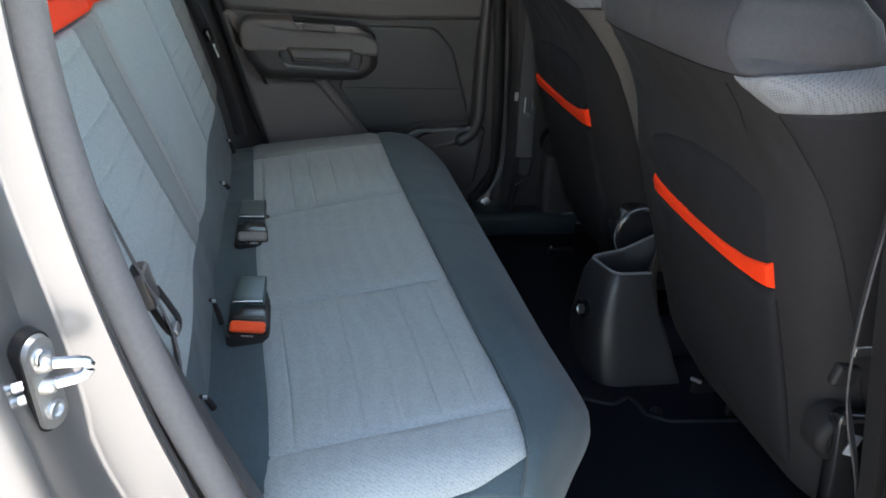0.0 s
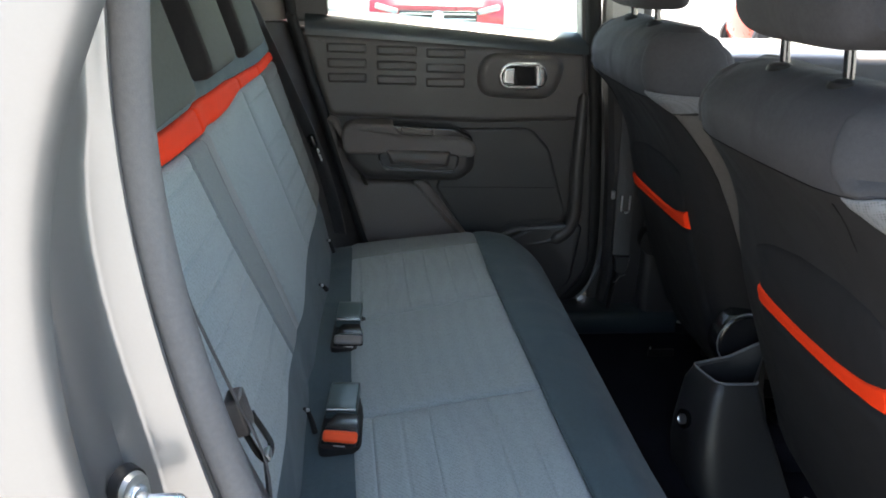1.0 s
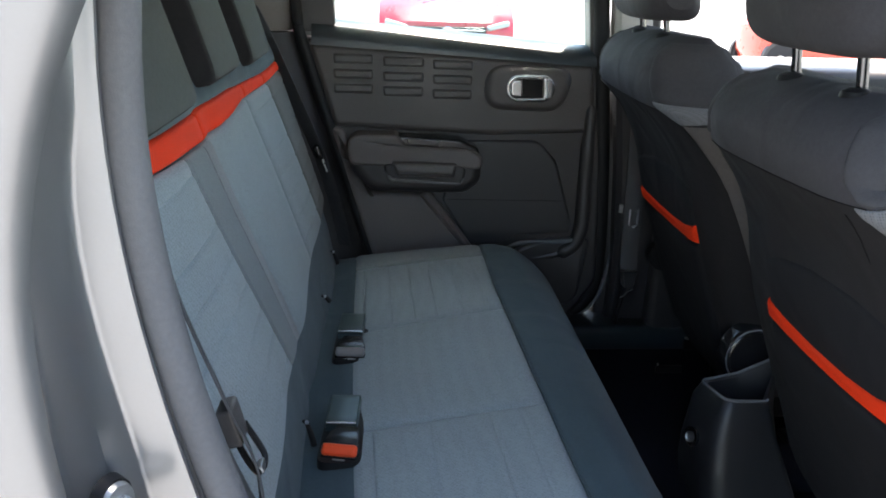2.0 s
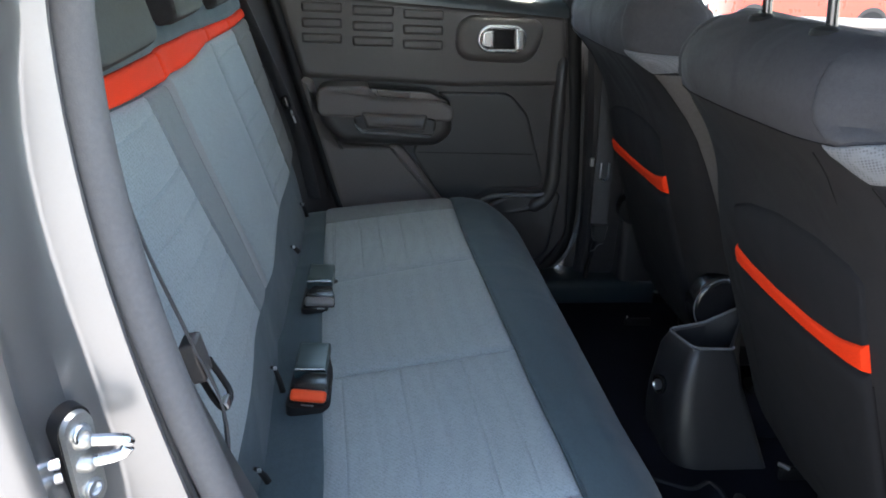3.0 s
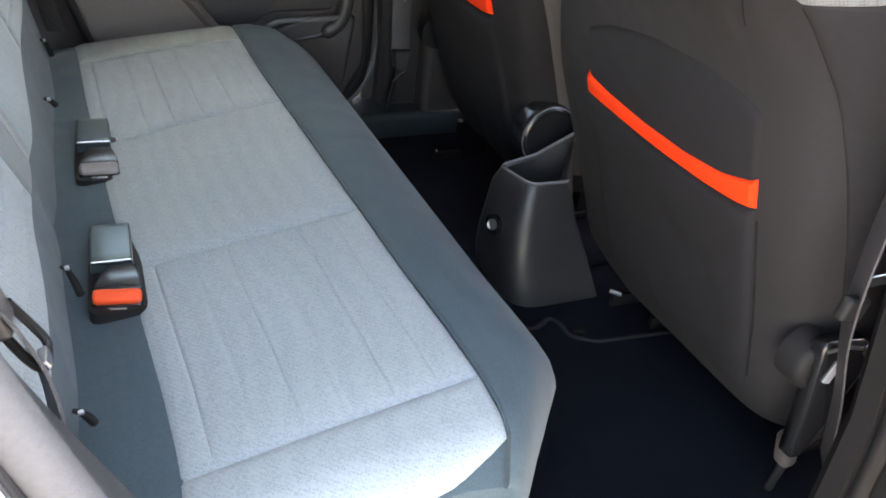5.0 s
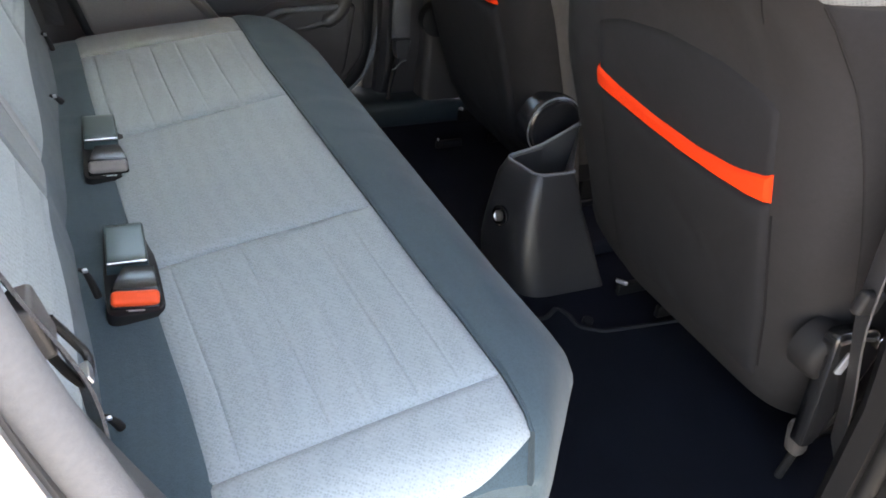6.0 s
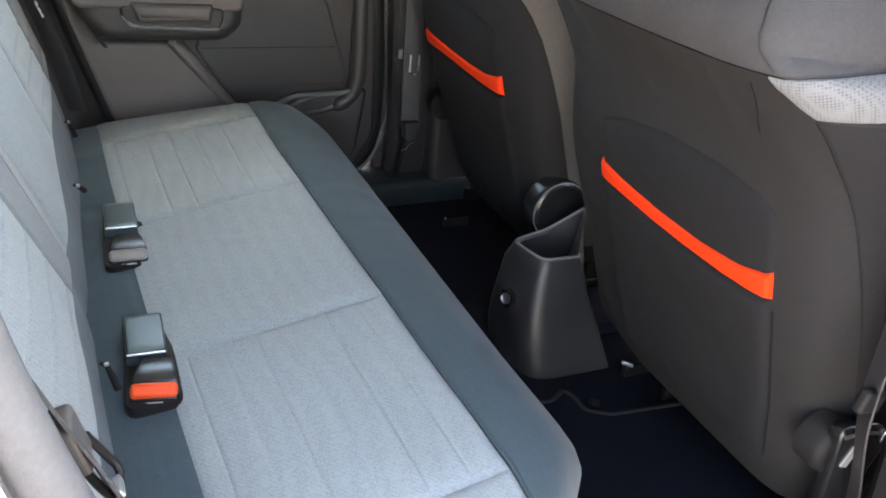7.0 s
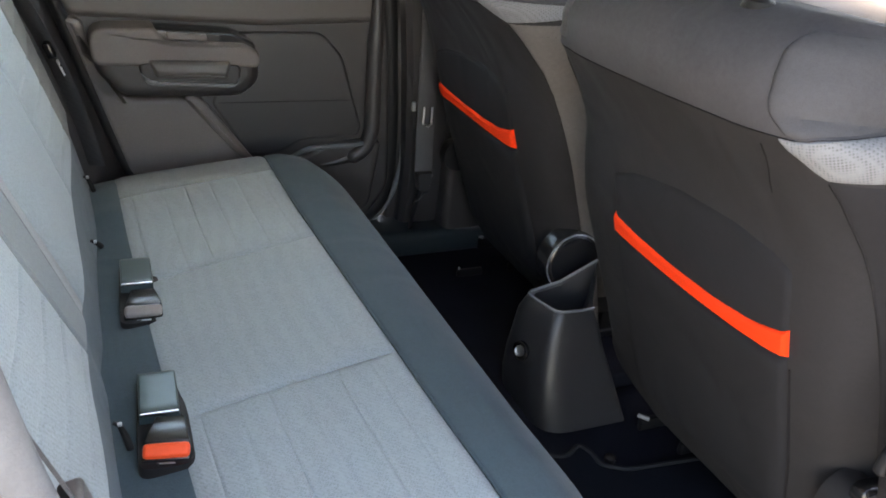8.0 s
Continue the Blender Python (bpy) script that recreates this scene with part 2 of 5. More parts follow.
def link(name, me, mat, parent=None, label="", smooth=True):
    me.materials.append(mat)
    if smooth:
        me.polygons.foreach_set("use_smooth", [True] * len(me.polygons))
    ob = new(name, me)
    if parent is not None:
        ob.parent = parent
        base = parent
        off = Vector((0, 0, 0))
        while base is not None:
            off += base.location
            base = base.parent
        me.transform(Matrix.Translation(-off))
    if label:
        ob["label"] = label
    return ob


def part(name, bm, mat, parent=None, label="", smooth=True):
    """Links a bmesh, in world places, as one mesh object under a thing or a part."""
    bmesh.ops.recalc_face_normals(bm, faces=bm.faces)
    me = bpy.data.meshes.new(name)
    bm.to_mesh(me)
    bm.free()
    ob = link(name, me, mat, parent, label, smooth)
    if smooth:
        me.set_sharp_from_angle(angle=radians(40))
    return ob


def flatten(ob):
    """Keeps large flat faces flat where small rounded edges meet them."""
    me = ob.data
    normals = np.zeros((len(me.vertices), 3))
    for p in me.polygons:
        for i in p.vertices:
            normals[i] += np.array(p.normal) * p.area
    normals /= np.maximum(np.linalg.norm(normals, axis=1, keepdims=True), 1e-12)
    for e in me.edges:
        e.use_edge_sharp = False
    me.normals_split_custom_set_from_vertices([tuple(v) for v in normals])
    return ob


def shell(name, verts, faces, mat, parent=None, label=""):
    me = bpy.data.meshes.new(name)
    me.from_pydata([tuple(v) for v in verts], [], faces)
    ob = link(name, me, mat, parent, label)
    me.set_sharp_from_angle(angle=radians(50))
    return ob


def box(bm, x0, x1, y0, y1, z0, z1, bevel=0.0, m=None, seg=2):
    made = bmesh.ops.create_cube(bm, size=1.0)["verts"]
    bmesh.ops.transform(bm, verts=made, matrix=Matrix.Translation(((x0 + x1) / 2, (y0 + y1) / 2, (z0 + z1) / 2)) @ Matrix.Diagonal((x1 - x0, y1 - y0, z1 - z0, 1)))
    if bevel:
        edges = list({e for v in made for e in v.link_edges})
        made = bmesh.ops.bevel(bm, geom=edges, offset=bevel, segments=seg, affect="EDGES", profile=0.5)["verts"]
    if m is not None:
        bmesh.ops.transform(bm, verts=list({v for v in made}), matrix=m)
    return made


def slab(name, mat, parent, x0, x1, y0, y1, z0, z1, bevel=0.004, m=None, label="", seg=2):
    bm = bmesh.new()
    box(bm, x0, x1, y0, y1, z0, z1, bevel, m, seg)
    ob = part(name, bm, mat, parent, label)
    return flatten(ob) if bevel else ob


def rounded(corners, n=5):
    """A closed outline of (a, b, radius) corners, with arcs of n steps."""
    out = []
    for i, (x, y, r) in enumerate(corners):
        p = Vector((x, y))
        a = Vector(corners[i - 1][:2]) - p
        b = Vector(corners[(i + 1) % len(corners)][:2]) - p
        if r <= 0:
            out.append(p)
            continue
        half = a.angle(b) / 2
        cut = min(r / math.tan(half), a.length * 0.48, b.length * 0.48)
        p0, p1 = p + a.normalized() * cut, p + b.normalized() * cut
        for k in range(n + 1):
            t = k / n
            out.append(p0 * (1 - t) ** 2 + p * 2 * t * (1 - t) + p1 * t * t)
    return out


def plate(name, mat, parent, outline, y0, depth, bevel=0.004, label="", lean=0.0):
    """A plate with an outline in x and z, its back at y0 and its face depth nearer to -y. lean: how far y grows for each metre of z above 0.85."""
    bm = bmesh.new()
    n = len(outline)
    rings = []
    area = sum(outline[i - 1][0] * outline[i][1] - outline[i][0] * outline[i - 1][1] for i in range(n))
    side = 1 if area > 0 else -1
    turns = 7 if bevel > 0.009 else 4
    edge = [(bevel * (1 - math.cos(math.pi / 2 * k / turns)), y0 - depth + bevel * (1 - math.sin(math.pi / 2 * k / turns))) for k in range(turns + 1)]
    for inset, y in ((0, y0), *edge, (bevel + 0.0012, y0 - depth)):
        inner = []
        for i, p in enumerate(outline):
            d = Vector(outline[(i + 1) % n]) - Vector(outline[i - 1])
            nrm = Vector((-d.y, d.x)).normalized() * side if d.length > 1e-9 else Vector((0, 0))
            inner.append(Vector(p) + nrm * inset)
        # corners tighter than the bevel are drawn together, so that nothing folds over
        for _ in range(12):
            for i in range(n):
                if (inner[i] - inner[i - 1]).dot(Vector(outline[i]) - Vector(outline[i - 1])) < 0:
                    inner[i - 1] = inner[i] = (inner[i] + inner[i - 1]) / 2
        ring = [bm.verts.new((q.x, y + lean * (q.y - 0.85), q.y)) for q in inner]
        rings.append(ring)
    for a, b in zip(rings, rings[1:]):
        for i in range(n):
            bm.faces.new((a[i - 1], a[i], b[i], b[i - 1]))
    bm.faces.new(rings[-1])
    bm.faces.new(list(reversed(rings[0])))
    bmesh.ops.triangulate(bm, faces=[f for f in bm.faces if len(f.verts) > 4])
    return flatten(part(name, bm, mat, parent, label))


def smooth_line(points, n=8):
    """A Catmull-Rom line through points."""
    pts = [Vector(p) for p in points]
    pts = [pts[0] * 2 - pts[1], *pts, pts[-1] * 2 - pts[-2]]
    out = []
    for i in range(1, len(pts) - 2):
        a, b, c, d = pts[i - 1:i + 3]
        for k in range(n):
            t = k / n
            out.append(0.5 * ((2 * b) + (c - a) * t + (2 * a - 5 * b + 4 * c - d) * t * t + (3 * b - a - 3 * c + d) * t ** 3))
    out.append(pts[-2])
    return out


def ribbon(name, mat, parent, points, width, across, thick=0.0015, label=""):
    """A strap along points; across: the direction of its width, the same all along or one for each point."""
    bm = bmesh.new()
    rings = []
    n = len(points)
    for i, p in enumerate(points):
        p = Vector(p)
        d = (Vector(points[min(i + 1, n - 1)]) - Vector(points[max(i - 1, 0)])).normalized()
        a = Vector(across[i] if isinstance(across, list) else across)
        a = (a - d * a.dot(d)).normalized()
        k = d.cross(a) * thick / 2
        w = a * width / 2
        rings.append([bm.verts.new(p + s) for s in (w + k, w * 0.96 + k * 1.4, -w * 0.96 + k * 1.4, -w + k, -w - k, w - k)])
    for r, s in zip(rings, rings[1:]):
        for i in range(6):
            bm.faces.new((r[i - 1], r[i], s[i], s[i - 1]))
    bm.faces.new(rings[0])
    bm.faces.new(rings[-1])
    return part(name, bm, mat, parent, label)


def tube(name, mat, parent, points, radius, sides=10, label="", flat=1.0):
    """A round bar along points. radius: one, or one for each point."""
    bm = bmesh.new()
    rings = []
    n = len(points)
    ref = Vector((0.13, 0.27, 0.95))
    for i, p in enumerate(points):
        p = Vector(p)
        d = (Vector(points[min(i + 1, n - 1)]) - Vector(points[max(i - 1, 0)])).normalized()
        a = ref.cross(d)
        a = a.normalized() if a.length > 1e-3 else Vector((1, 0, 0))
        b = d.cross(a)
        r = radius[i] if isinstance(radius, (list, tuple)) else radius
        rings.append([bm.verts.new(p + (a * math.cos(2 * math.pi * k / sides) + b * math.sin(2 * math.pi * k / sides) * flat) * r) for k in range(sides)])
    for r, s in zip(rings, rings[1:]):
        for i in range(sides):
            bm.faces.new((r[i - 1], r[i], s[i], s[i - 1]))
    bm.faces.new(rings[0])
    bm.faces.new(rings[-1])
    return part(name, bm, mat, parent, label)


def disc(name, mat, parent, centre, axis, profile, sides=32, label=""):
    """A turned piece: profile of (radius, along the axis)."""
    bm = bmesh.new()
    axis = Vector(axis).normalized()
    a = axis.orthogonal().normalized()
    b = axis.cross(a)
    c = Vector(centre)
    rings = [[bm.verts.new(c + axis * h + (a * math.cos(2 * math.pi * k / sides) + b * math.sin(2 * math.pi * k / sides)) * r) for k in range(sides)] for r, h in profile]
    for r, s in zip(rings, rings[1:]):
        for i in range(sides):
            bm.faces.new((r[i - 1], r[i], s[i], s[i - 1]))
    bm.faces.new(rings[0])
    bm.faces.new(rings[-1])
    return part(name, bm, mat, parent, label)


def loft(name, mat, parent, rings, label="", caps=True):
    """Closed rings of points, skinned in order."""
    verts, faces = [], []
    n = len(rings[0])
    for r in rings:
        verts += [Vector(p) for p in r]
    for k in range(len(rings) - 1):
        for i in range(n):
            j = (i + 1) % n
            faces.append((k * n + i, k * n + j, (k + 1) * n + j, (k + 1) * n + i))
    if caps:
        faces.append(tuple(reversed(range(n))))
        faces.append(tuple(range((len(rings) - 1) * n, len(rings) * n)))
    bm = bmesh.new()
    vs = [bm.verts.new(v) for v in verts]
    for f in faces:
        bm.faces.new([vs[i] for i in f])
    return part(name, bm, mat, parent, label)


def interp(x, table):
    return float(np.interp(x, [p[0] for p in table], [p[1] for p in table]))


def steps(a, b, n, edge):
    """Places from a to b, closer together at both ends."""
    edge = min(edge, abs(b - a) * 0.3)
    s = 1 if b > a else -1
    inner = [a + s * edge + (b - a - 2 * s * edge) * i / n for i in range(n + 1)]
    return [a, a + s * edge * 0.12, a + s * edge * 0.45, *inner, b - s * edge * 0.45, b - s * edge * 0.12, b]


def patch(name, mat, parent, surface, u0, u1, v0, v1, nu=12, nv=12, h=0.006, edge=0.010, skirt=0.02, relief=None, label=""):
    """A padded panel on a surface(u, v), which gives a point and a normal. u0, u1: numbers or functions of v."""
    f0 = u0 if callable(u0) else (lambda v: u0)
    f1 = u1 if callable(u1) else (lambda v: u1)
    vs = steps(v0, v1, nv, edge)
    ts = steps(0.0, 1.0, nu, edge / max(abs(f1((v0 + v1) / 2) - f0((v0 + v1) / 2)), 1e-4))
    verts, index = [], {}
    for j, v in enumerate(vs):
        a, b = f0(v), f1(v)
        for i, t in enumerate(ts):
            u = a + (b - a) * t
            p, n = surface(u, v)
            e = min(abs(u - a), abs(b - u), abs(v - v0), abs(v1 - v))
            k = min(e / edge, 1.0)
            up = h * (1 - (1 - k) ** 2)
            if relief:
                up += relief(u, v) * k
            index[i, j] = len(verts)
            verts.append(Vector(p) + Vector(n) * up)
    m, n_ = len(ts), len(vs)
    faces = [(index[i, j], index[i + 1, j], index[i + 1, j + 1], index[i, j + 1]) for j in range(n_ - 1) for i in range(m - 1)]
    rim = [(i, 0) for i in range(m)] + [(m - 1, j) for j in range(1, n_)] + [(i, n_ - 1) for i in range(m - 2, -1, -1)] + [(0, j) for j in range(n_ - 2, 0, -1)]
    low = []
    for i, j in rim:
        v = vs[j]
        u = f0(v) + (f1(v) - f0(v)) * ts[i]
        p, n = surface(u, v)
        low.append(len(verts))
        verts.append(Vector(p) - Vector(n) * skirt)
    for k in range(len(rim)):
        q = (k + 1) % len(rim)
        faces.append((index[rim[q]], index[rim[k]], low[k], low[q]))
    bm = bmesh.new()
    bv = [bm.verts.new(v) for v in verts]
    for f in faces:
        bm.faces.new([bv[i] for i in f])
    bm.faces.new([bv[i] for i in low])
    return part(name, bm, mat, parent, label)


def groove(u, at, width, depth):
    d = abs(u - at) / width
    return -depth * (1 - d) ** 2 if d < 1 else 0.0


# ---- ground and distance ----
DROP = 0.53
bm = bmesh.new()
lines = []
for y, z in ((-400, 0), (-60, 0), (0, 0), (13.0, 0), (13.3, -0.05 * DROP), (13.7, -0.3 * DROP), (14.1, -0.7 * DROP), (14.4, -0.95 * DROP), (14.7, -DROP), (60, -DROP), (400, -DROP)):
    lines.append([bm.verts.new((x, y, z)) for x in np.linspace(-400, 400, 21)])
for a, b in zip(lines, lines[1:]):
    for i in range(20):
        bm.faces.new((a[i], a[i + 1], b[i + 1], b[i]))
tagged(part("ground", bm, ASPHALT), "pale sunlit concrete yard ground", "ground", kind="structure")


# ---- the car's shell ----
FLOOR = 0.335


def rail(z, c):
    """A body line x(z), straight past the ends of its curve."""
    f = lambda q: ((c[0] * q + c[1]) * q + c[2]) * q + c[3]
    g = lambda q: (3 * c[0] * q + 2 * c[1]) * q + c[2]
    lo, hi = 0.80, 1.215
    q = min(max(z, lo), hi)
    x = f(q) + g(q) * (z - q)
    return x if z > lo else max(x, f(lo) + 0.32 * (lo - z))


SKIN, RIDGE = (1.4429, -3.5727, 2.765, -1.0604), (3.035, -8.6628, 8.0556, -2.8382)
GAP, SEAL = (0.4817, -1.0435, 0.473, -0.3028), (0.5406, -0.9854, 0.1088, -0.0256)
LEVELS = [0.36 + 0.03 * i for i in range(38)]

shell_car = thing("car_body", (0, 0, 0), "silver-metallic hatchback body, rear door open", "car")


def near_section(z):
    k, r, g = rail(z, SKIN), rail(z, RIDGE) - 0.0072, rail(z, GAP)
    r = min(r, g - 0.010)
    f = min(k - 0.004, r - 0.006)
    return [(r - 1.1, -0.85), (k - 0.30, -0.876), (k - 0.06, -0.868), (k - 0.018, -0.860), (k - 0.004, -0.853), (k, -0.847), (k - 0.002, -0.842), (f, -0.836), (f - 0.002, -0.826),
            (f - 0.001, -0.800), (min(f + 0.002, r - 0.004), -0.782), (r - 0.003, -0.774), (r - 0.0005, -0.7695), (r + 0.0015, -0.7680), (r + 0.004, -0.7675), (g - 0.002, -0.7645), (g + 0.0025, -0.7630), (g + 0.0033, -0.760), (g, -0.754), (g - 0.008, -0.744),
            (g - 0.03, -0.72), (g - 0.30, -0.70), (r - 1.1, -0.70)]


loft("quarter_panel", PAINT, shell_car, [[(x, y, z) for x, y in near_section(z)] for z in LEVELS], "metallic silver paint")
tube("door_seal", SEAL_CLOTH, shell_car, [(rail(z, GAP) * 0.62 + rail(z, SEAL) * 0.38, -0.743, z) for z in LEVELS], 0.0147, 18, "grey flocked rubber seal", 1.0)
tube("seal_lip", RUBBER, shell_car, [(rail(z, GAP) + 0.001, -0.751, z) for z in LEVELS], 0.004, 8)
loft("pillar_trim", PLASTIC, shell_car, [[(rail(z, SEAL) - 0.022, -0.735, z), (rail(z, SEAL) - 0.026, -0.70, z), (rail(z, SEAL) - 0.06, -0.665, z), (rail(z, SEAL) - 0.20, -0.645, z), (rail(z, SEAL) - 0.20, -0.735, z)] for z in LEVELS], "black plastic inner trim")
loft("quarter_glass", PLASTIC_GLOSS, shell_car, [[(rail(z, SKIN) - 0.034 - 0.10 * (1.46 - z), -0.868, z), (rail(z, SKIN) - 0.045 - 0.10 * (1.46 - z), -0.879, z), (rail(z, SKIN) - 0.30, -0.888, z), (rail(z, SKIN) - 0.30, -0.86, z)] for z in (1.205, 1.25, 1.32, 1.39, 1.44)], "dark quarter window")
# roof, floor and ends
slab("floor_pan", PLASTIC, shell_car, -1.25, 1.9, -0.78, 0.80, 0.20, 0.315, 0.02)
slab("roof_skin", PAINT, shell_car, -1.2, 1.0, -0.66, 0.66, 1.53, 1.56, 0.012)
slab("roof_rail", PAINT, shell_car, -1.2, 1.0, -0.72, -0.58, 1.44, 1.54, 0.03)
slab("roof_rail", PAINT, shell_car, -1.2, 1.0, 0.58, 0.77, 1.44, 1.54, 0.03)
slab("tailgate", PAINT, shell_car, -1.25, -1.13, -0.84, 0.84, 0.35, 1.12, 0.03)
slab("tailgate_header", PAINT, shell_car, -1.22, -1.05, -0.66, 0.66, 1.42, 1.54, 0.03)
slab("boot_side", PLASTIC_GREY, shell_car, -1.13, -0.56, 0.66, 0.70, 0.33, 1.12, 0.005)
slab("parcel_shelf", PLASTIC_GREY, shell_car, -1.13, -0.62, -0.66, 0.66, 1.00, 1.02, 0.005)
slab("quarter_panel_far", PAINT, shell_car, -1.2, -0.46, 0.72, 0.86, 0.35, 1.50, 0.02)
slab("sill_near", PAINT, shell_car, -0.15, 1.3, -0.85, -0.76, 0.25, 0.37, 0.02)
slab("sill_cover", PLASTIC_DARK, shell_car, -0.15, 1.3, -0.765, -0.67, 0.26, 0.385, 0.02)
slab("sill_far", PAINT, shell_car, -0.5, 1.3, 0.72, 0.86, 0.25, 0.37, 0.02)
slab("front_door_far", PLASTIC, shell_car, 0.455, 1.35, 0.61, 0.84, 0.37, 1.06, 0.02)
slab("front_door_near", PLASTIC, shell_car, 0.52, 1.35, -0.84, -0.68, 0.37, 1.04, 0.02)
slab("dashboard", PLASTIC, shell_car, 1.25, 1.75, -0.70, 0.70, 0.45, 1.06, 0.08)
slab("bonnet", PAINT, shell_car, 1.75, 2.6, -0.80, 0.80, 0.35, 0.98, 0.08)
for y in (-0.66, 0.66):
    tube("windscreen_pillar", PLASTIC, shell_car, [(0.95, y * 0.93, 1.50), (1.35, y, 1.25), (1.75, y * 1.08, 1.02)], 0.035, 10)
    tube("tail_pillar", PAINT, shell_car, [(-1.1, y * 0.95, 1.48), (-1.2, y * 1.08, 1.10)], 0.05, 10)
slab("centre_pillar_outer", PLASTIC, shell_car, 0.335, 0.44, 0.70, 0.80, 0.33, 1.50, 0.012)
slab("centre_pillar_near", PLASTIC_DARK, shell_car, 0.455, 0.56, -0.76, -0.69, 0.33, 1.50, 0.014)
tube("pillar_seal", SEAL_BLACK, shell_car, smooth_line([(0.45, -0.722, 0.36), (0.436, -0.722, 0.6), (0.392, -0.722, 0.80), (0.33, -0.722, 1.1), (0.27, -0.70, 1.45)], 6), 0.011, 10)
loft("pillar_trim_near", PLASTIC_DARK, shell_car, [[(x + dx, y, z) for dx, y in ((0.0, -0.715), (0.0, -0.69), (0.02, -0.672), (0.08, -0.668), (0.12, -0.69), (0.12, -0.715))] for z, x in ((0.34, 0.432), (0.6, 0.418), (0.8, 0.372), (0.9, 0.350), (1.1, 0.31), (1.48, 0.25))], "black plastic pillar trim")
ceiling = slab("ceiling", HEADLINER, None, -1.15, 1.0, -0.60, 0.60, 1.50, 1.525, 0.01)
tagged(ceiling, "pale grey fabric headliner", "ceiling", kind="structure")
carpet = slab("floor", CARPET, None, -0.32, 1.5, -0.70, 0.70, 0.31, FLOOR, 0.01)
tagged(carpet, "black carpeted car floor", "floor", kind="structure")


# ---- far rear door ----
door = thing("rear_door", (0, 0.70, 0.37), "closed rear door with black plastic trim and silver pull", "car door")
DY = 0.675
plate("trim_panel", PLASTIC, door, rounded([(-0.432, 1.106, 0), (-0.262, 0.57, 0.12), (-0.12, 0.385, 0.08), (0.24, 0.385, 0.10), (0.325, 0.50, 0.08), (0.315, 0.80, 0), (0.292, 1.064, 0)]), 0.755, 0.755 - DY, 0.012, lean=0.03)
plate("upper_panel", PLASTIC_DOOR, door, rounded([(-0.412, 1.098, 0.02), (-0.352, 0.90, 0.03), (0.02, 0.883, 0.03), (0.292, 0.892, 0.04), (0.274, 1.056, 0.02)]), DY + 0.01, 0.020, 0.016, "brownish charcoal soft panel", lean=0.03)
outer = plate("outer_skin", PAINT, door, rounded([(-0.46, 1.14, 0.0), (-0.28, 0.56, 0.12), (-0.12, 0.37, 0.08), (0.31, 0.37, 0.03), (0.33, 0.80, 0), (0.31, 1.09, 0)]), 0.86, 0.08, 0.01)
# window frame and pane
loft("sill_strip", LEDGE, door, [[(x, 0.737, z), (x, 0.712, z - 0.004), (x, 0.692, z - 0.012), (x, 0.680, z - 0.021), (x, 0.672, z - 0.032), (x, 0.668, z - 0.044), (x, 0.668, z - h), (x, 0.737, z - h)] for x, z, h in ((-0.40, 1.152, 0.060), (-0.2, 1.137, 0.056), (0.0, 1.121, 0.052), (0.28, 1.098, 0.046))], "gloss black window ledge")
plate("frame_post", PLASTIC, door, rounded([(-0.47, 1.46, 0.0), (-0.435, 1.12, 0.0), (-0.345, 1.12, 0.0), (-0.36, 1.46, 0.0)], 2), 0.75, 0.06, 0.006)
plate("frame_post", PLASTIC, door, rounded([(0.23, 1.46, 0.0), (0.268, 1.07, 0.0), (0.315, 1.07, 0.0), (0.28, 1.46, 0.0)], 2), 0.75, 0.06, 0.006)
plate("frame_top", PLASTIC, door, rounded([(-0.47, 1.49, 0.0), (-0.47, 1.43, 0.0), (0.28, 1.43, 0.0), (0.28, 1.49, 0.0)], 2), 0.74, 0.06, 0.006)
pane = plate("pane", GLASS, door, [Vector(p) for p in ((-0.40, 1.45), (-0.40, 1.10), (0.28, 1.07), (0.26, 1.45))], 0.735, 0.004, 0.0005)
pane.visible_shadow = False
# nine raised bars
for i, (x0, x1) in enumerate(((-0.351, -0.257), (-0.234, -0.137), (-0.116, -0.020))):
    for k, z in enumerate((1.062, 1.027, 0.993)):
        zz = z - 0.010 * (i * 0.5)
        plate("raised_bar", PLASTIC_DOOR, door, rounded([(x0, zz + 0.011, 0.006), (x0 + 0.002, zz - 0.011, 0.006), (x1, zz - 0.012, 0.006), (x1, zz + 0.010, 0.006)], 3), DY, 0.0165, 0.0062, lean=0.03)
# pull handle
plate("handle_housing", PLASTIC_DOOR, door, rounded([(0.012, 1.056, 0.06), (0.006, 0.948, 0.06), (0.20, 0.942, 0.06), (0.232, 1.050, 0.06)], 8), DY, 0.0215, 0.020, lean=0.0)
CH = [Vector((0.118 + (0.027 if math.cos(a) > 0 else -0.027) + 0.027 * math.cos(a), 1.002 + 0.027 * math.sin(a))) for a in (2 * math.pi * (i + 0.5) / 40 for i in range(40))]
bezel_line = [(p.x, 0.650, p.y) for p in CH]
bezel = tube("pull_bezel", SATIN, door, [*bezel_line, bezel_line[0], bezel_line[1]], 0.006, 10, "satin silver bezel")
plate("pull_cup", PLASTIC_GLOSS, door, CH, 0.656, 0.003, 0.001)
plate("pull_lever", SATIN, door, rounded([(0.070, 1.022, 0.02), (0.070, 0.982, 0.02), (0.100, 0.982, 0.006), (0.098, 1.022, 0.006)], 5), 0.654, 0.010, 0.004, "satin silver lever")
plate("pull_end", SATIN, door, rounded([(0.148, 1.027, 0.004), (0.150, 0.977, 0.004), (0.172, 0.977, 0.018), (0.172, 1.027, 0.018)], 5), 0.654, 0.012, 0.004, "satin silver end cap")
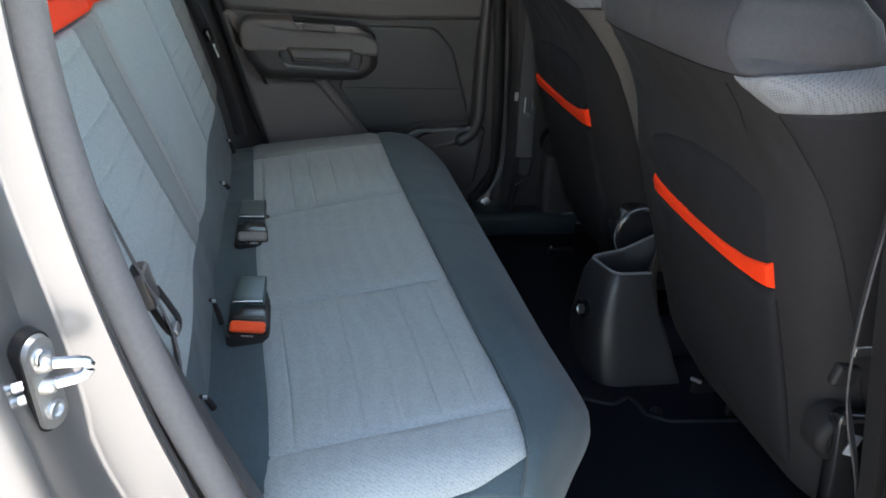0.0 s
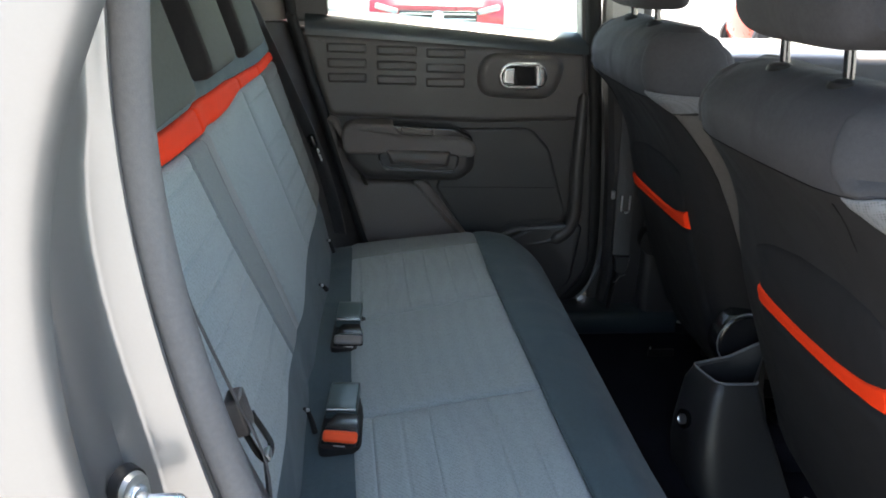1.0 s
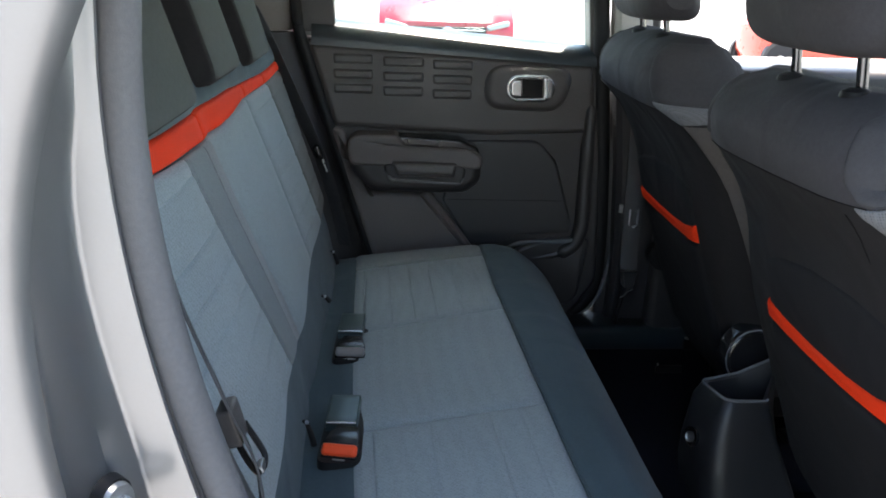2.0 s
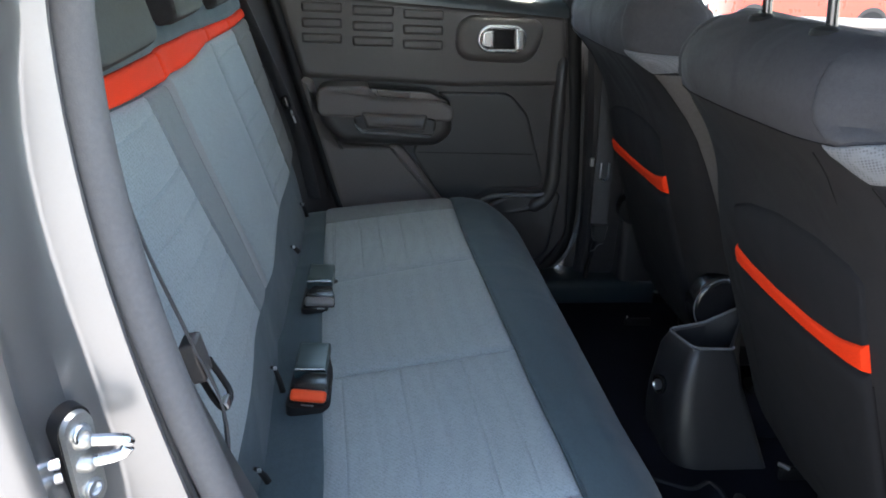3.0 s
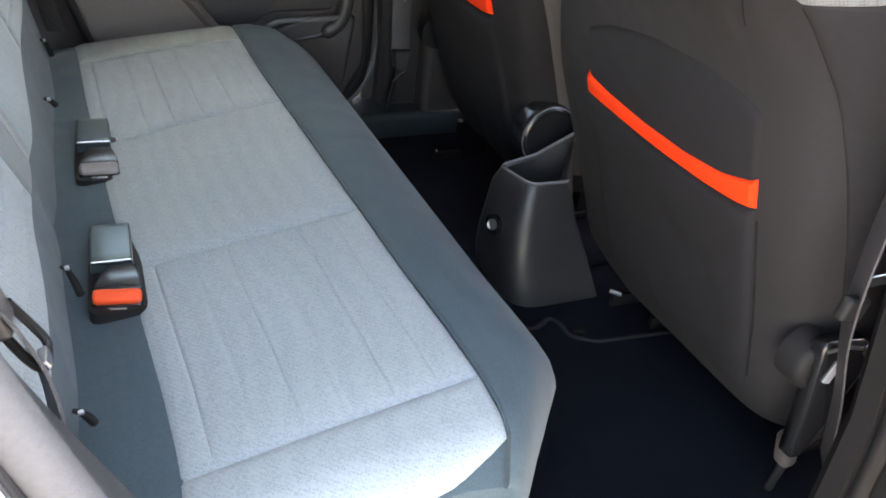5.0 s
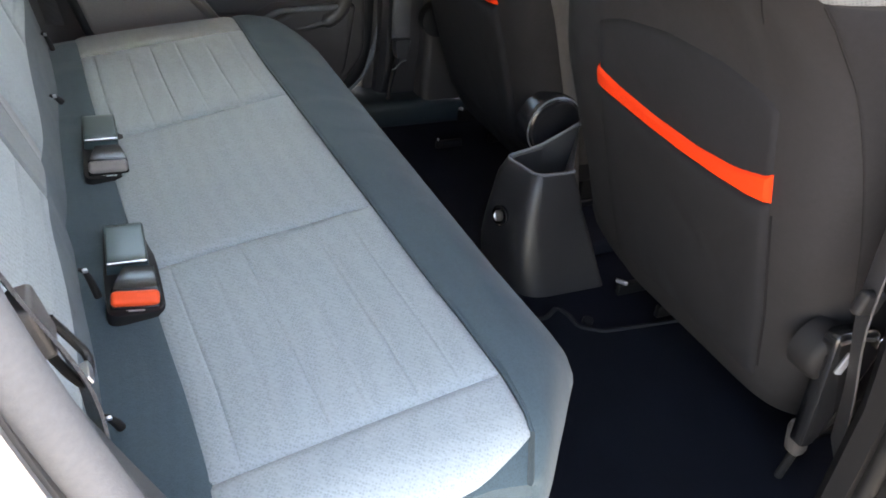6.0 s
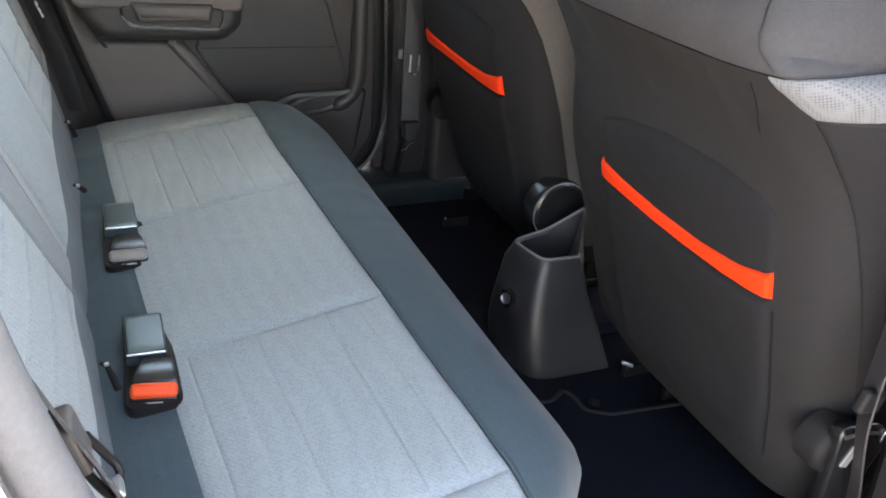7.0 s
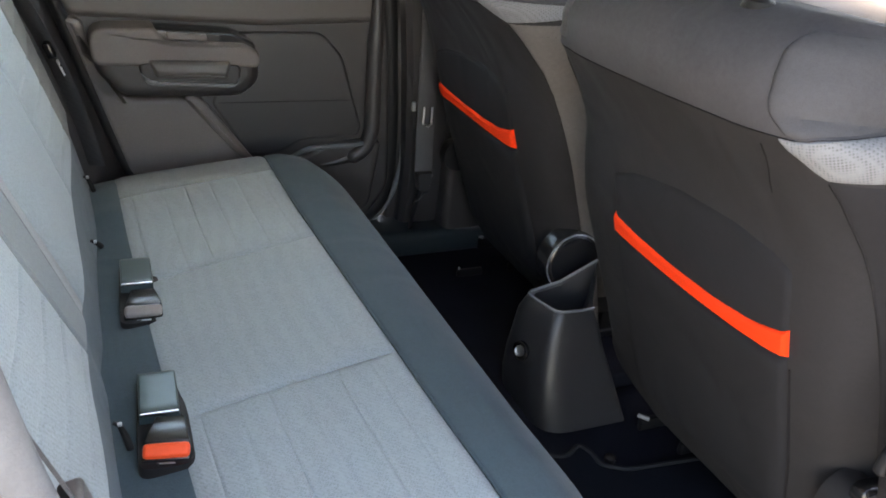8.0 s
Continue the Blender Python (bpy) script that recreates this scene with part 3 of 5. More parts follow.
# arm rest with grip
ARM = 0.607
plate("armrest_base", PLASTIC, door, rounded([(-0.316, 0.876, 0.04), (-0.310, 0.805, 0.05), (-0.262, 0.752, 0.06), (-0.035, 0.748, 0.05), (0.005, 0.778, 0.04), (0.004, 0.836, 0.03), (-0.03, 0.860, 0.03), (-0.20, 0.880, 0.04)], 8), DY, DY - ARM - 0.004, 0.026)
plate("armrest_pad", PLASTIC_GREY, door, rounded([(-0.319, 0.892, 0.045), (-0.314, 0.821, 0.020), (0.005, 0.812, 0.020), (0.004, 0.846, 0.030), (-0.03, 0.862, 0.03), (-0.178, 0.869, 0.02), (-0.200, 0.893, 0.02)], 6), DY, DY - ARM + 0.002, 0.0080, "charcoal soft arm rest")
plate("grip_surround", PLASTIC_PILLAR, door, rounded([(-0.236, 0.826, 0.014), (-0.222, 0.786, 0.02), (-0.040, 0.777, 0.02), (-0.034, 0.820, 0.014)], 5), DY, DY - ARM + 0.006, 0.006)
plate("grip_bar", PLASTIC_DOOR, door, rounded([(-0.214, 0.832, 0.006), (-0.200, 0.796, 0.008), (-0.064, 0.791, 0.008), (-0.056, 0.828, 0.006)], 4), DY, DY - ARM + 0.014, 0.0095)
# paler than the arm rest: the lip's highlight as colour
tube("grip_lip", PLASTIC_HIGHLIGHT, door, smooth_line([(-0.228, ARM - 0.004, 0.806), (-0.219, ARM - 0.006, 0.794), (-0.205, ARM - 0.007, 0.787), (-0.15, ARM - 0.008, 0.784), (-0.08, ARM - 0.008, 0.780), (-0.050, ARM - 0.007, 0.780), (-0.040, ARM - 0.005, 0.792)], 6), [0.002] * 6 + [0.0044] * 25 + [0.002] * 6, 8, "worn shiny grip edge")
plate("switch_panel", PLASTIC_GLOSS, door, rounded([(-0.205, 0.890, 0.01), (-0.185, 0.862, 0.008), (-0.035, 0.856, 0.02), (-0.002, 0.842, 0.01), (-0.004, 0.862, 0.03), (-0.05, 0.882, 0.03)], 5), DY, DY - ARM - 0.008, 0.005, "gloss black switch panel")
plate("window_switch", PLASTIC_GREY, door, rounded([(-0.178, 0.885, 0.004), (-0.175, 0.870, 0.004), (-0.098, 0.866, 0.004), (-0.100, 0.880, 0.004)], 3), DY, DY - ARM - 0.001, 0.004)
# lower panels
plate("corner_panel", PLASTIC_GREY, door, rounded([(-0.362, 0.905, 0.01), (-0.325, 0.895, 0.02), (-0.306, 0.775, 0.06), (-0.262, 0.742, 0.05), (-0.135, 0.737, 0.05), (-0.015, 0.595, 0.02), (0.0, 0.50, 0.02), (-0.20, 0.48, 0.03), (-0.266, 0.585, 0.03)], 5), DY + 0.005, 0.026, 0.012, "brown-grey grained panel")
plate("trim_ridge", PLASTIC_GREY, door, rounded([(-0.15, 0.742, 0.02), (-0.02, 0.585, 0.01), (0.005, 0.585, 0.01), (-0.105, 0.732, 0.03), (-0.125, 0.750, 0.01)], 4), DY, 0.034, 0.014)
plate("insert_pad", PLASTIC_INSERT, door, rounded([(-0.030, 0.872, 0.01), (-0.088, 0.720, 0.02), (-0.015, 0.604, 0.02), (0.058, 0.598, 0.03), (0.108, 0.626, 0.03), (0.242, 0.630, 0.02), (0.250, 0.655, 0.02), (0.226, 0.730, 0.05), (0.198, 0.820, 0.06), (0.150, 0.872, 0.05)], 8), DY, 0.0085, 0.0075, "black padded insert")
# black line laid on the pad for the shade in its crease
tube("insert_crease", SEAL_BLACK, door, [(x, DY - 0.0078, 0.7215 - 0.01 * x) for x in (-0.075, 0.0, 0.08, 0.15, 0.218)], 0.0013, 6, "pressed crease drawn as a black line")
# the reflection along the bin's edge is put into a paler colour
tube("bin_edge", PLASTIC_HIGHLIGHT, door, smooth_line([(0.062, 0.645, 0.580), (0.080, 0.643, 0.598), (0.114, 0.641, 0.616), (0.17, 0.640, 0.620), (0.235, 0.643, 0.621), (0.262, 0.648, 0.630), (0.270, 0.650, 0.652)], 6), 0.006, 8, "door bin edge with its highlight in the colour")
plate("door_bin", PLASTIC, door, rounded([(0.08, 0.580, 0.01), (0.10, 0.44, 0.03), (0.27, 0.44, 0.05), (0.295, 0.62, 0.03), (0.27, 0.628, 0.01), (0.16, 0.618, 0.02)], 5), DY, 0.025, 0.010)
tube("front_flange", PLASTIC, door, smooth_line([(0.276, 0.672, 0.96), (0.272, 0.661, 0.88), (0.270, 0.657, 0.78), (0.270, 0.654, 0.69), (0.267, 0.652, 0.645), (0.250, 0.653, 0.605), (0.205, 0.657, 0.580), (0.13, 0.66, 0.568)], 6), [0.006] + [0.014] * 6 + [0.017] * 8 + [0.018] * 20 + [0.010] * 8, 14, "rounded door edge")

# the near rear door, the same turned about its hinge and standing open
HINGE = Vector((0.53, -0.85, 0))
swing = Matrix.Translation(HINGE) @ Matrix.Rotation(radians(68), 4, "Z") @ Matrix.Translation(-HINGE) @ Matrix.Translation((0.18, -0.02, 0)) @ Matrix.Diagonal((1, -1, 1, 1))
opened = copy_thing(door, swing @ Matrix.Translation(door.location))
tagged(opened, "rear door standing wide open, black trim inside", "car door")

# rubber seals round the far opening
seal = thing("door_seal", (0.05, 0.70, 0.36), "black rubber seal round the rear door opening", "seal", kind="structure")
SEAL_LINE = smooth_line([(-0.452, 0.70, 1.40), (-0.432, 0.680, 1.15), (-0.424, 0.672, 1.11), (-0.345, 0.668, 0.85), (-0.268, 0.668, 0.595), (-0.20, 0.672, 0.46), (-0.10, 0.685, 0.385)], 8)
tube("rear_run", SEAL_BLACK, seal, SEAL_LINE, 0.013, 10)
tube("front_run", SEAL_BLACK, seal, smooth_line([(0.265, 0.70, 1.42), (0.292, 0.690, 1.10), (0.318, 0.690, 0.80), (0.330, 0.695, 0.60), (0.318, 0.70, 0.46), (0.25, 0.71, 0.38)], 8), 0.020, 12)
# pale tube that draws the gleam along the seal
tube("outer_run", PLASTIC_HIGHLIGHT, seal, smooth_line([(0.352, 0.695, 0.84), (0.366, 0.695, 0.66), (0.366, 0.695, 0.56), (0.344, 0.70, 0.455), (0.295, 0.70, 0.395), (0.22, 0.70, 0.365)], 8), 0.006, 8)


# ---- far pillars ----
pillar = thing("centre_pillar", (0.42, 0.68, 0.36), "centre pillar trim, black below and pale above", "pillar", kind="structure")
loft("lower_trim", PLASTIC_PILLAR, pillar, [[(x0 + a, y + b, z) for a, b in ((0, 0.05), (0.0, 0.012), (0.012, 0.0), (0.10, -0.004), (0.16, 0.01), (0.17, 0.05))] for z, x0, y in ((0.345, 0.355, 0.670), (0.45, 0.362, 0.660), (0.60, 0.362, 0.652), (0.80, 0.350, 0.650), (1.09, 0.322, 0.655))])
loft("upper_trim", PILLAR_PALE, pillar, [[(x0 + a, y + b, z) for a, b in ((0, 0.05), (0.0, 0.012), (0.012, 0.0), (0.07, -0.004), (0.09, 0.01), (0.10, 0.05))] for z, x0, y in ((1.094, 0.318, 0.655), (1.25, 0.305, 0.645), (1.49, 0.28, 0.60))], "pale grey upper trim")
sillf = slab("sill_trim", LEDGE, None, -0.10, 0.80, 0.60, 0.735, 0.325, 0.398, 0.02)
tagged(sillf, "black plastic sill trim with scuffs", "sill", kind="structure")
rearp = thing("rear_pillar", (-0.45, 0.64, 0.6), "rear pillar and wheel arch trim", "pillar", kind="structure")
loft("arch_trim", PLASTIC_PILLAR, rearp, [[(x, 0.70, z), (x - 0.012, 0.665, z), (x - 0.05, 0.630, z), (x - 0.12, 0.620, z), (x - 0.30, 0.620, z), (x - 0.30, 0.70, z)] for z, x in ((0.36, -0.14), (0.46, -0.205), (0.59, -0.275), (0.72, -0.315), (0.85, -0.352), (1.0, -0.398), (1.12, -0.438))])
loft("upper_trim", PLASTIC_GREY, rearp, [[(x, 0.72, z), (x - 0.012, 0.665, z), (x - 0.05, 0.630, z), (x - 0.12, 0.615, z), (x - 0.40, 0.60, z), (x - 0.40, 0.72, z)] for z, x in ((1.123, -0.440), (1.25, -0.445), (1.49, -0.46))])


# ---- rear bench: cushion ----
bench_seat = thing("rear_bench", (-0.2, -0.03, FLOOR), "grey cloth rear bench with dark edges and an orange band", "car seat")
# height over x of the top and the front, as a line from back to front foot
PROFILE = smooth_line([(-0.40, 0, 0.592), (-0.29, 0, 0.609), (-0.15, 0, 0.625), (0.0, 0, 0.639), (0.055, 0, 0.640), (0.10, 0, 0.628), (0.135, 0, 0.600), (0.150, 0, 0.565), (0.134, 0, 0.50), (0.098, 0, 0.42), (0.065, 0, 0.345)], 10)
ARC = [0.0]
for a, b in zip(PROFILE, PROFILE[1:]):
    ARC.append(ARC[-1] + (b - a).length)
ZERO = ARC[min(range(len(PROFILE)), key=lambda i: abs(PROFILE[i].x))]
SHIFT = ((-0.70, 0.0), (-0.66, 0.014), (-0.62, 0.030), (-0.55, 0.035), (-0.45, 0.033), (-0.30, 0.025), (-0.10, 0.016), (0.1, 0.009), (0.3, 0.004), (0.55, 0.0), (0.62, -0.01))


# the near front corner is cut off at a slant
BLUNT = ((-0.640, 0.06), (-0.605, 0.21), (-0.570, 0.43), (-0.535, 0.69), (-0.510, 0.87), (-0.490, 0.97), (-0.465, 1.02), (-0.43, 1.03), (-0.30, 1.0))


def bench_at(s, y):
    """A place on the cushion: s along the line from back to front, 0 at the front seam of the light cloth."""
    q = s + ZERO
    x = float(np.interp(q, ARC, [p.x for p in PROFILE]))
    z = float(np.interp(q, ARC, [p.z for p in PROFILE]))
    side = y - (-0.03)
    k = interp(side, BLUNT) if side < 0 else math.sqrt(max(1 - max((side - 0.45) / 0.20, 0) ** 2, 0.03))
    if x > 0:
        x *= k
    fall = max(abs(side) - (0.575 - 0.25 * min(max(x + 0.04, 0), 0.08) if side < 0 else 0.565), 0) / 0.06
    z -= 0.040 * fall * fall if z > 0.5 else 0
    # soft hollows of the two seats
    if x < 0.06:
        z -= 0.004 * math.exp(-((y + 0.38) / 0.14) ** 2) + 0.004 * math.exp(-((y - 0.31) / 0.14) ** 2)
    return Vector((x + interp(y, SHIFT) * min(max(1 - x / 0.12, 0), 1), y, z))


def bench(s, y):
    p = bench_at(s, y)
    n = (bench_at(s + 0.004, y) - bench_at(s - 0.004, y)).cross(bench_at(s, y + 0.004) - bench_at(s, y - 0.004))
    return p, n.normalized()


NEAR, FAR = -0.660, 0.595
BACK = -0.300
sides = [s for s in np.linspace(-0.38, 0.36, 38)]
ring = []
for y in np.linspace(NEAR + 0.004, FAR - 0.004, 40):
    line = [bench(s, y) for s in sides]
    pts = [p - n * 0.006 for p, n in line]
    ring.append(pts + [Vector((pts[-1].x, y, 0.338)), Vector((-0.42, y, 0.338)), Vector((-0.42, y, pts[0].z))])
cushion = loft("cushion", CLOTH_DARK, bench_seat, ring, "dark blue-grey cloth cushion")


def pleats(lines, depth):
    def f(s, y):
        return sum(groove(s, c, 0.0036, depth) for c in lines)
    return f


S1 = lambda s: -0.203 + 0.10 * s
S2 = lambda s: 0.166 + 0.19 * s
S0 = lambda s: -0.547 + 0.07 * s
S3 = lambda s: 0.476 + 0.07 * s


def cross(name, ya, yb, relief=None, ns=44, ny=16, mat=CLOTH_LIGHT):
    """One light panel of the cushion, between two cross seams."""
    return patch(name, mat, cushion, lambda y, s: bench(s, y), ya, yb, BACK, -0.002, ny, ns, 0.006, 0.015, 0.012, relief)


FLIP = lambda f: (lambda y, s: f(s, y))
cross("side_panel", lambda s: NEAR + 0.004 + interp(s, ((-0.10, 0.0), (-0.05, 0.006), (-0.02, 0.020), (0.0, 0.032))), S0, None, 20, 12)
cross("pleated_panel", S0, S1, FLIP(pleats([-0.268, -0.225, -0.183, -0.140, -0.090, -0.043], 0.0022)), 110, 14)
cross("centre_panel", S1, S2, None, 20, 14)
cross("pleated_panel", S2, S3, FLIP(pleats([-0.275, -0.220, -0.178, -0.131, -0.081, -0.033], 0.0030)), 110, 14)
cross("side_panel", S3, lambda s: FAR - 0.03, None, 20, 8, CLOTH_MESH_SOFT)
patch("front_roll", CLOTH_DARK, cushion, lambda y, s: bench(s, y), NEAR + 0.004, FAR - 0.004, 0.0, 0.335, 48, 26, 0.006, 0.006, 0.012, None, "dark blue-grey cloth front edge")
patch("rear_strip", CLOTH_DARK, cushion, lambda y, s: bench(s, y), NEAR + 0.004, FAR - 0.004, -0.385, BACK + 0.006, 40, 6, 0.003, 0.004, 0.012)
tube("piping", CLOTH_DARK, cushion, [bench(-0.001, y)[0] + Vector((0, 0, 0.0040)) for y in np.linspace(NEAR + 0.036, FAR - 0.03, 60)], 0.0016, 6, "dark sewn seam")

# ---- rear bench: backrest ----


def back_at(z, y):
    s = z - 0.62
    x = -0.335 - 0.311 * s
    d = -0.006 * math.exp(-((y + 0.155 - 0.06 * (1 - (z - 0.6) / 0.4)) / 0.035) ** 2)      # the split between the two halves
    d += 0.006 * math.exp(-((y + 0.40) / 0.12) ** 2) + 0.006 * math.exp(-((y - 0.35) / 0.14) ** 2)
    d -= 0.05 * max(abs(y + 0.01) - 0.55, 0) / 0.1 * max(abs(y + 0.01) - 0.55, 0) / 0.1
    d -= 0.10 * max(z - 1.085, 0) ** 2 / 0.04 ** 2 * 0.1
    low = max(0.70 - z, 0)
    d -= low * 0.10
    return Vector((x + d, y, z))


def backsurf(z, y):
    p = back_at(z, y)
    n = (back_at(z, y + 0.004) - back_at(z, y - 0.004)).cross(back_at(z + 0.004, y) - back_at(z - 0.004, y))
    return p, n.normalized()


YN, YF = -0.650, 0.605
ring = []
for y in np.linspace(YN, YF, 44):
    pts = [p - n * 0.006 for p, n in (backsurf(z, y) for z in np.linspace(0.585, 1.125, 30))]
    ring.append(pts + [pts[-1] + Vector((-0.03, 0, 0.006)), pts[-1] + Vector((-0.10, 0, -0.01)), pts[0] + Vector((-0.14, 0, 0))])
back = loft("backrest", CLOTH_DARK, bench_seat, ring, "dark blue-grey cloth backrest")
LOW = ((-0.625, 0.672), (-0.52, 0.685), (-0.35, 0.713), (-0.20, 0.706), (-0.145, 0.699), (-0.05, 0.707), (0.10, 0.729), (0.19, 0.738), (0.34, 0.742), (0.50, 0.742), (0.605, 0.748))
BAND_LOW = ((-0.625, 1.062), (-0.43, 1.052), (-0.20, 1.040), (-0.02, 1.040), (0.10, 1.048), (0.30, 1.046), (0.605, 1.044))
BAND_TOP = ((-0.625, 1.090), (-0.43, 1.082), (-0.24, 1.076), (-0.10, 1.076), (0.05, 1.074), (0.11, 1.070), (0.35, 1.064), (0.605, 1.062))
low, blow, btop = (lambda y: interp(y, LOW)), (lambda y: interp(y, BAND_LOW)), (lambda y: interp(y, BAND_TOP))


def rows_between(name, mat, y_at, u0, u1, label="", relief=None, nz=26, ny=10, h=0.006, edge=0.008):
    """A backrest panel whose two upright borders lean: y_at(z) gives them."""
    def surf(z, t):
        a, b = y_at(z)
        return backsurf(z, a + (b - a) * t / 0.2)
    mid = [y_at(0.87)]
    f0 = lambda t: u0(mid[0][0] + (mid[0][1] - mid[0][0]) * t / 0.2)
    f1 = lambda t: u1(mid[0][0] + (mid[0][1] - mid[0][0]) * t / 0.2)
    return patch(name, mat, back, surf, f0, f1, 0.0, 0.2, nz, ny, h, edge, 0.012, relief, label)


# upright borders: stripe between A and B, soft seam at C
A = lambda z: interp(z, ((0.68, -0.200), (0.77, -0.237), (0.80, -0.249), (0.88, -0.284), (0.95, -0.311), (1.03, -0.334), (1.10, -0.358)))
B = lambda z: interp(z, ((0.68, -0.132), (0.77, -0.158), (0.80, -0.168), (0.88, -0.194), (0.95, -0.219), (1.03, -0.236), (1.10, -0.250)))
B2 = lambda z: interp(z, ((0.68, -0.095), (0.77, -0.108), (0.92, -0.158), (1.046, -0.192), (1.10, -0.206)))
C = lambda z: interp(z, ((0.68, 0.175), (0.88, 0.150), (1.03, 0.118), (1.10, 0.11)))
D = lambda z: interp(z, ((0.68, 0.40), (0.88, 0.37), (1.03, 0.33), (1.10, 0.32)))
near_pleats = lambda z, t: sum(groove(z, c, 0.0045, 0.0034) for c in (0.733, 0.782, 0.825, 0.870, 0.914, 0.958, 1.024))
rows_between("near_panel", CLOTH_LIGHT, lambda z: (YN + 0.01, A(z)), low, lambda y: blow(y) - 0.001, "light grey pleated cloth", near_pleats, 150, 10)
rows_between("grey_stripe", CLOTH_MESH_SOFT, lambda z: (A(z), B(z)), low, lambda y: blow(y) - 0.001, "plain grey cloth stripe")
# dotted mesh; the soft shadow beside the stripe is in its darker grey
rows_between("mesh_stripe", CLOTH_MESH, lambda z: (B(z), B2(z)), low, lambda y: blow(y) - 0.001, "dotted mesh stripe, soft shadow put into its grey")
rows_between("centre_panel", CLOTH_LIGHT, lambda z: (B2(z), C(z)), low, lambda y: blow(y) - 0.001)
far_pleats = lambda z, t: sum(groove(z, c, 0.0045, 0.0028) for c in (0.775, 0.815, 0.856, 0.898, 0.940, 1.018))
rows_between("seam_strip", CLOTH_LIGHT, lambda z: (C(z), D(z)), low, lambda y: blow(y) - 0.001, "", far_pleats, 150, 8)
rows_between("far_panel", CLOTH_BOLSTER, lambda z: (D(z), YF - 0.01), low, lambda y: blow(y) - 0.001, "", far_pleats, 150, 8)
for ya, yb in ((YN + 0.01, -0.222), (-0.218, 0.108), (0.112, 0.30), (0.303, YF - 0.01)):
    patch("orange_band", ORANGE, back, backsurf, blow, btop, ya, yb, 5, 14, 0.006, 0.005, 0.012, None, "orange cloth band")
patch("top_roll", CLOTH_DARK, back, backsurf, lambda y: btop(y) + 0.001, 1.122, YN + 0.01, YF - 0.01, 6, 30, 0.005, 0.008, 0.012)


def headrest(y, w, drop):
    ob = thing("rear_headrest", (-0.50, y, 1.10), "rear head restraint, black cloth with a grey front", "headrest", "rear head restraints")
    rings = []
    for t in np.sin(np.linspace(-math.pi / 2, math.pi / 2, 27)):
        f = max(1 - abs(t) ** 14, 0) ** 0.5
        d, h = 0.058 * (0.92 + 0.08 * f), 0.092 * (0.95 + 0.05 * f)
        line = rounded([(-d * 1.3, -h - 0.004, 0.02), (d * 1.05, -h - 0.002, 0.03), (d * 0.95, h * 0.8, 0.05), (0.1 * d, h, 0.05), (-d * 1.2, h * 0.9, 0.04)], 4)
        rings.append([Vector((-0.538 + p.x - 0.28 * p.y, y + t * w / 2, 1.180 - drop + p.y)) for p in line])
    loft("cushion", CLOTH_BLACK, ob, rings, "black cloth pad")
    rings = []
    for t in np.sin(np.linspace(-math.pi / 2, math.pi / 2, 15)):
        f = max(1 - abs(t) ** 10, 0) ** 0.5
        line = rounded([(0.0, -0.080, 0.01), (0.0595 + 0.003 * f, -0.080 - 0.006 * f, 0.012), (0.0545 + 0.003 * f, 0.050, 0.02), (0.030, 0.075 + 0.004 * f, 0.02), (0.0, 0.070, 0.01)], 4)
        rings.append([Vector((-0.538 + p.x - 0.28 * p.y, y + t * w * 0.455, 1.180 - drop + p.y)) for p in line])
    loft("front_pad", CLOTH_HEADREST, ob, rings, "grey cloth front")
    for s in (-0.05, 0.05):
        tube("post", STEEL, ob, [(-0.515, y + s, 1.08), (-0.540, y + s, 1.14)], 0.006, 10)
    return ob


headrest(-0.378, 0.25, -0.002)
headrest(-0.050, 0.20, -0.014)
headrest(0.285, 0.22, -0.006)


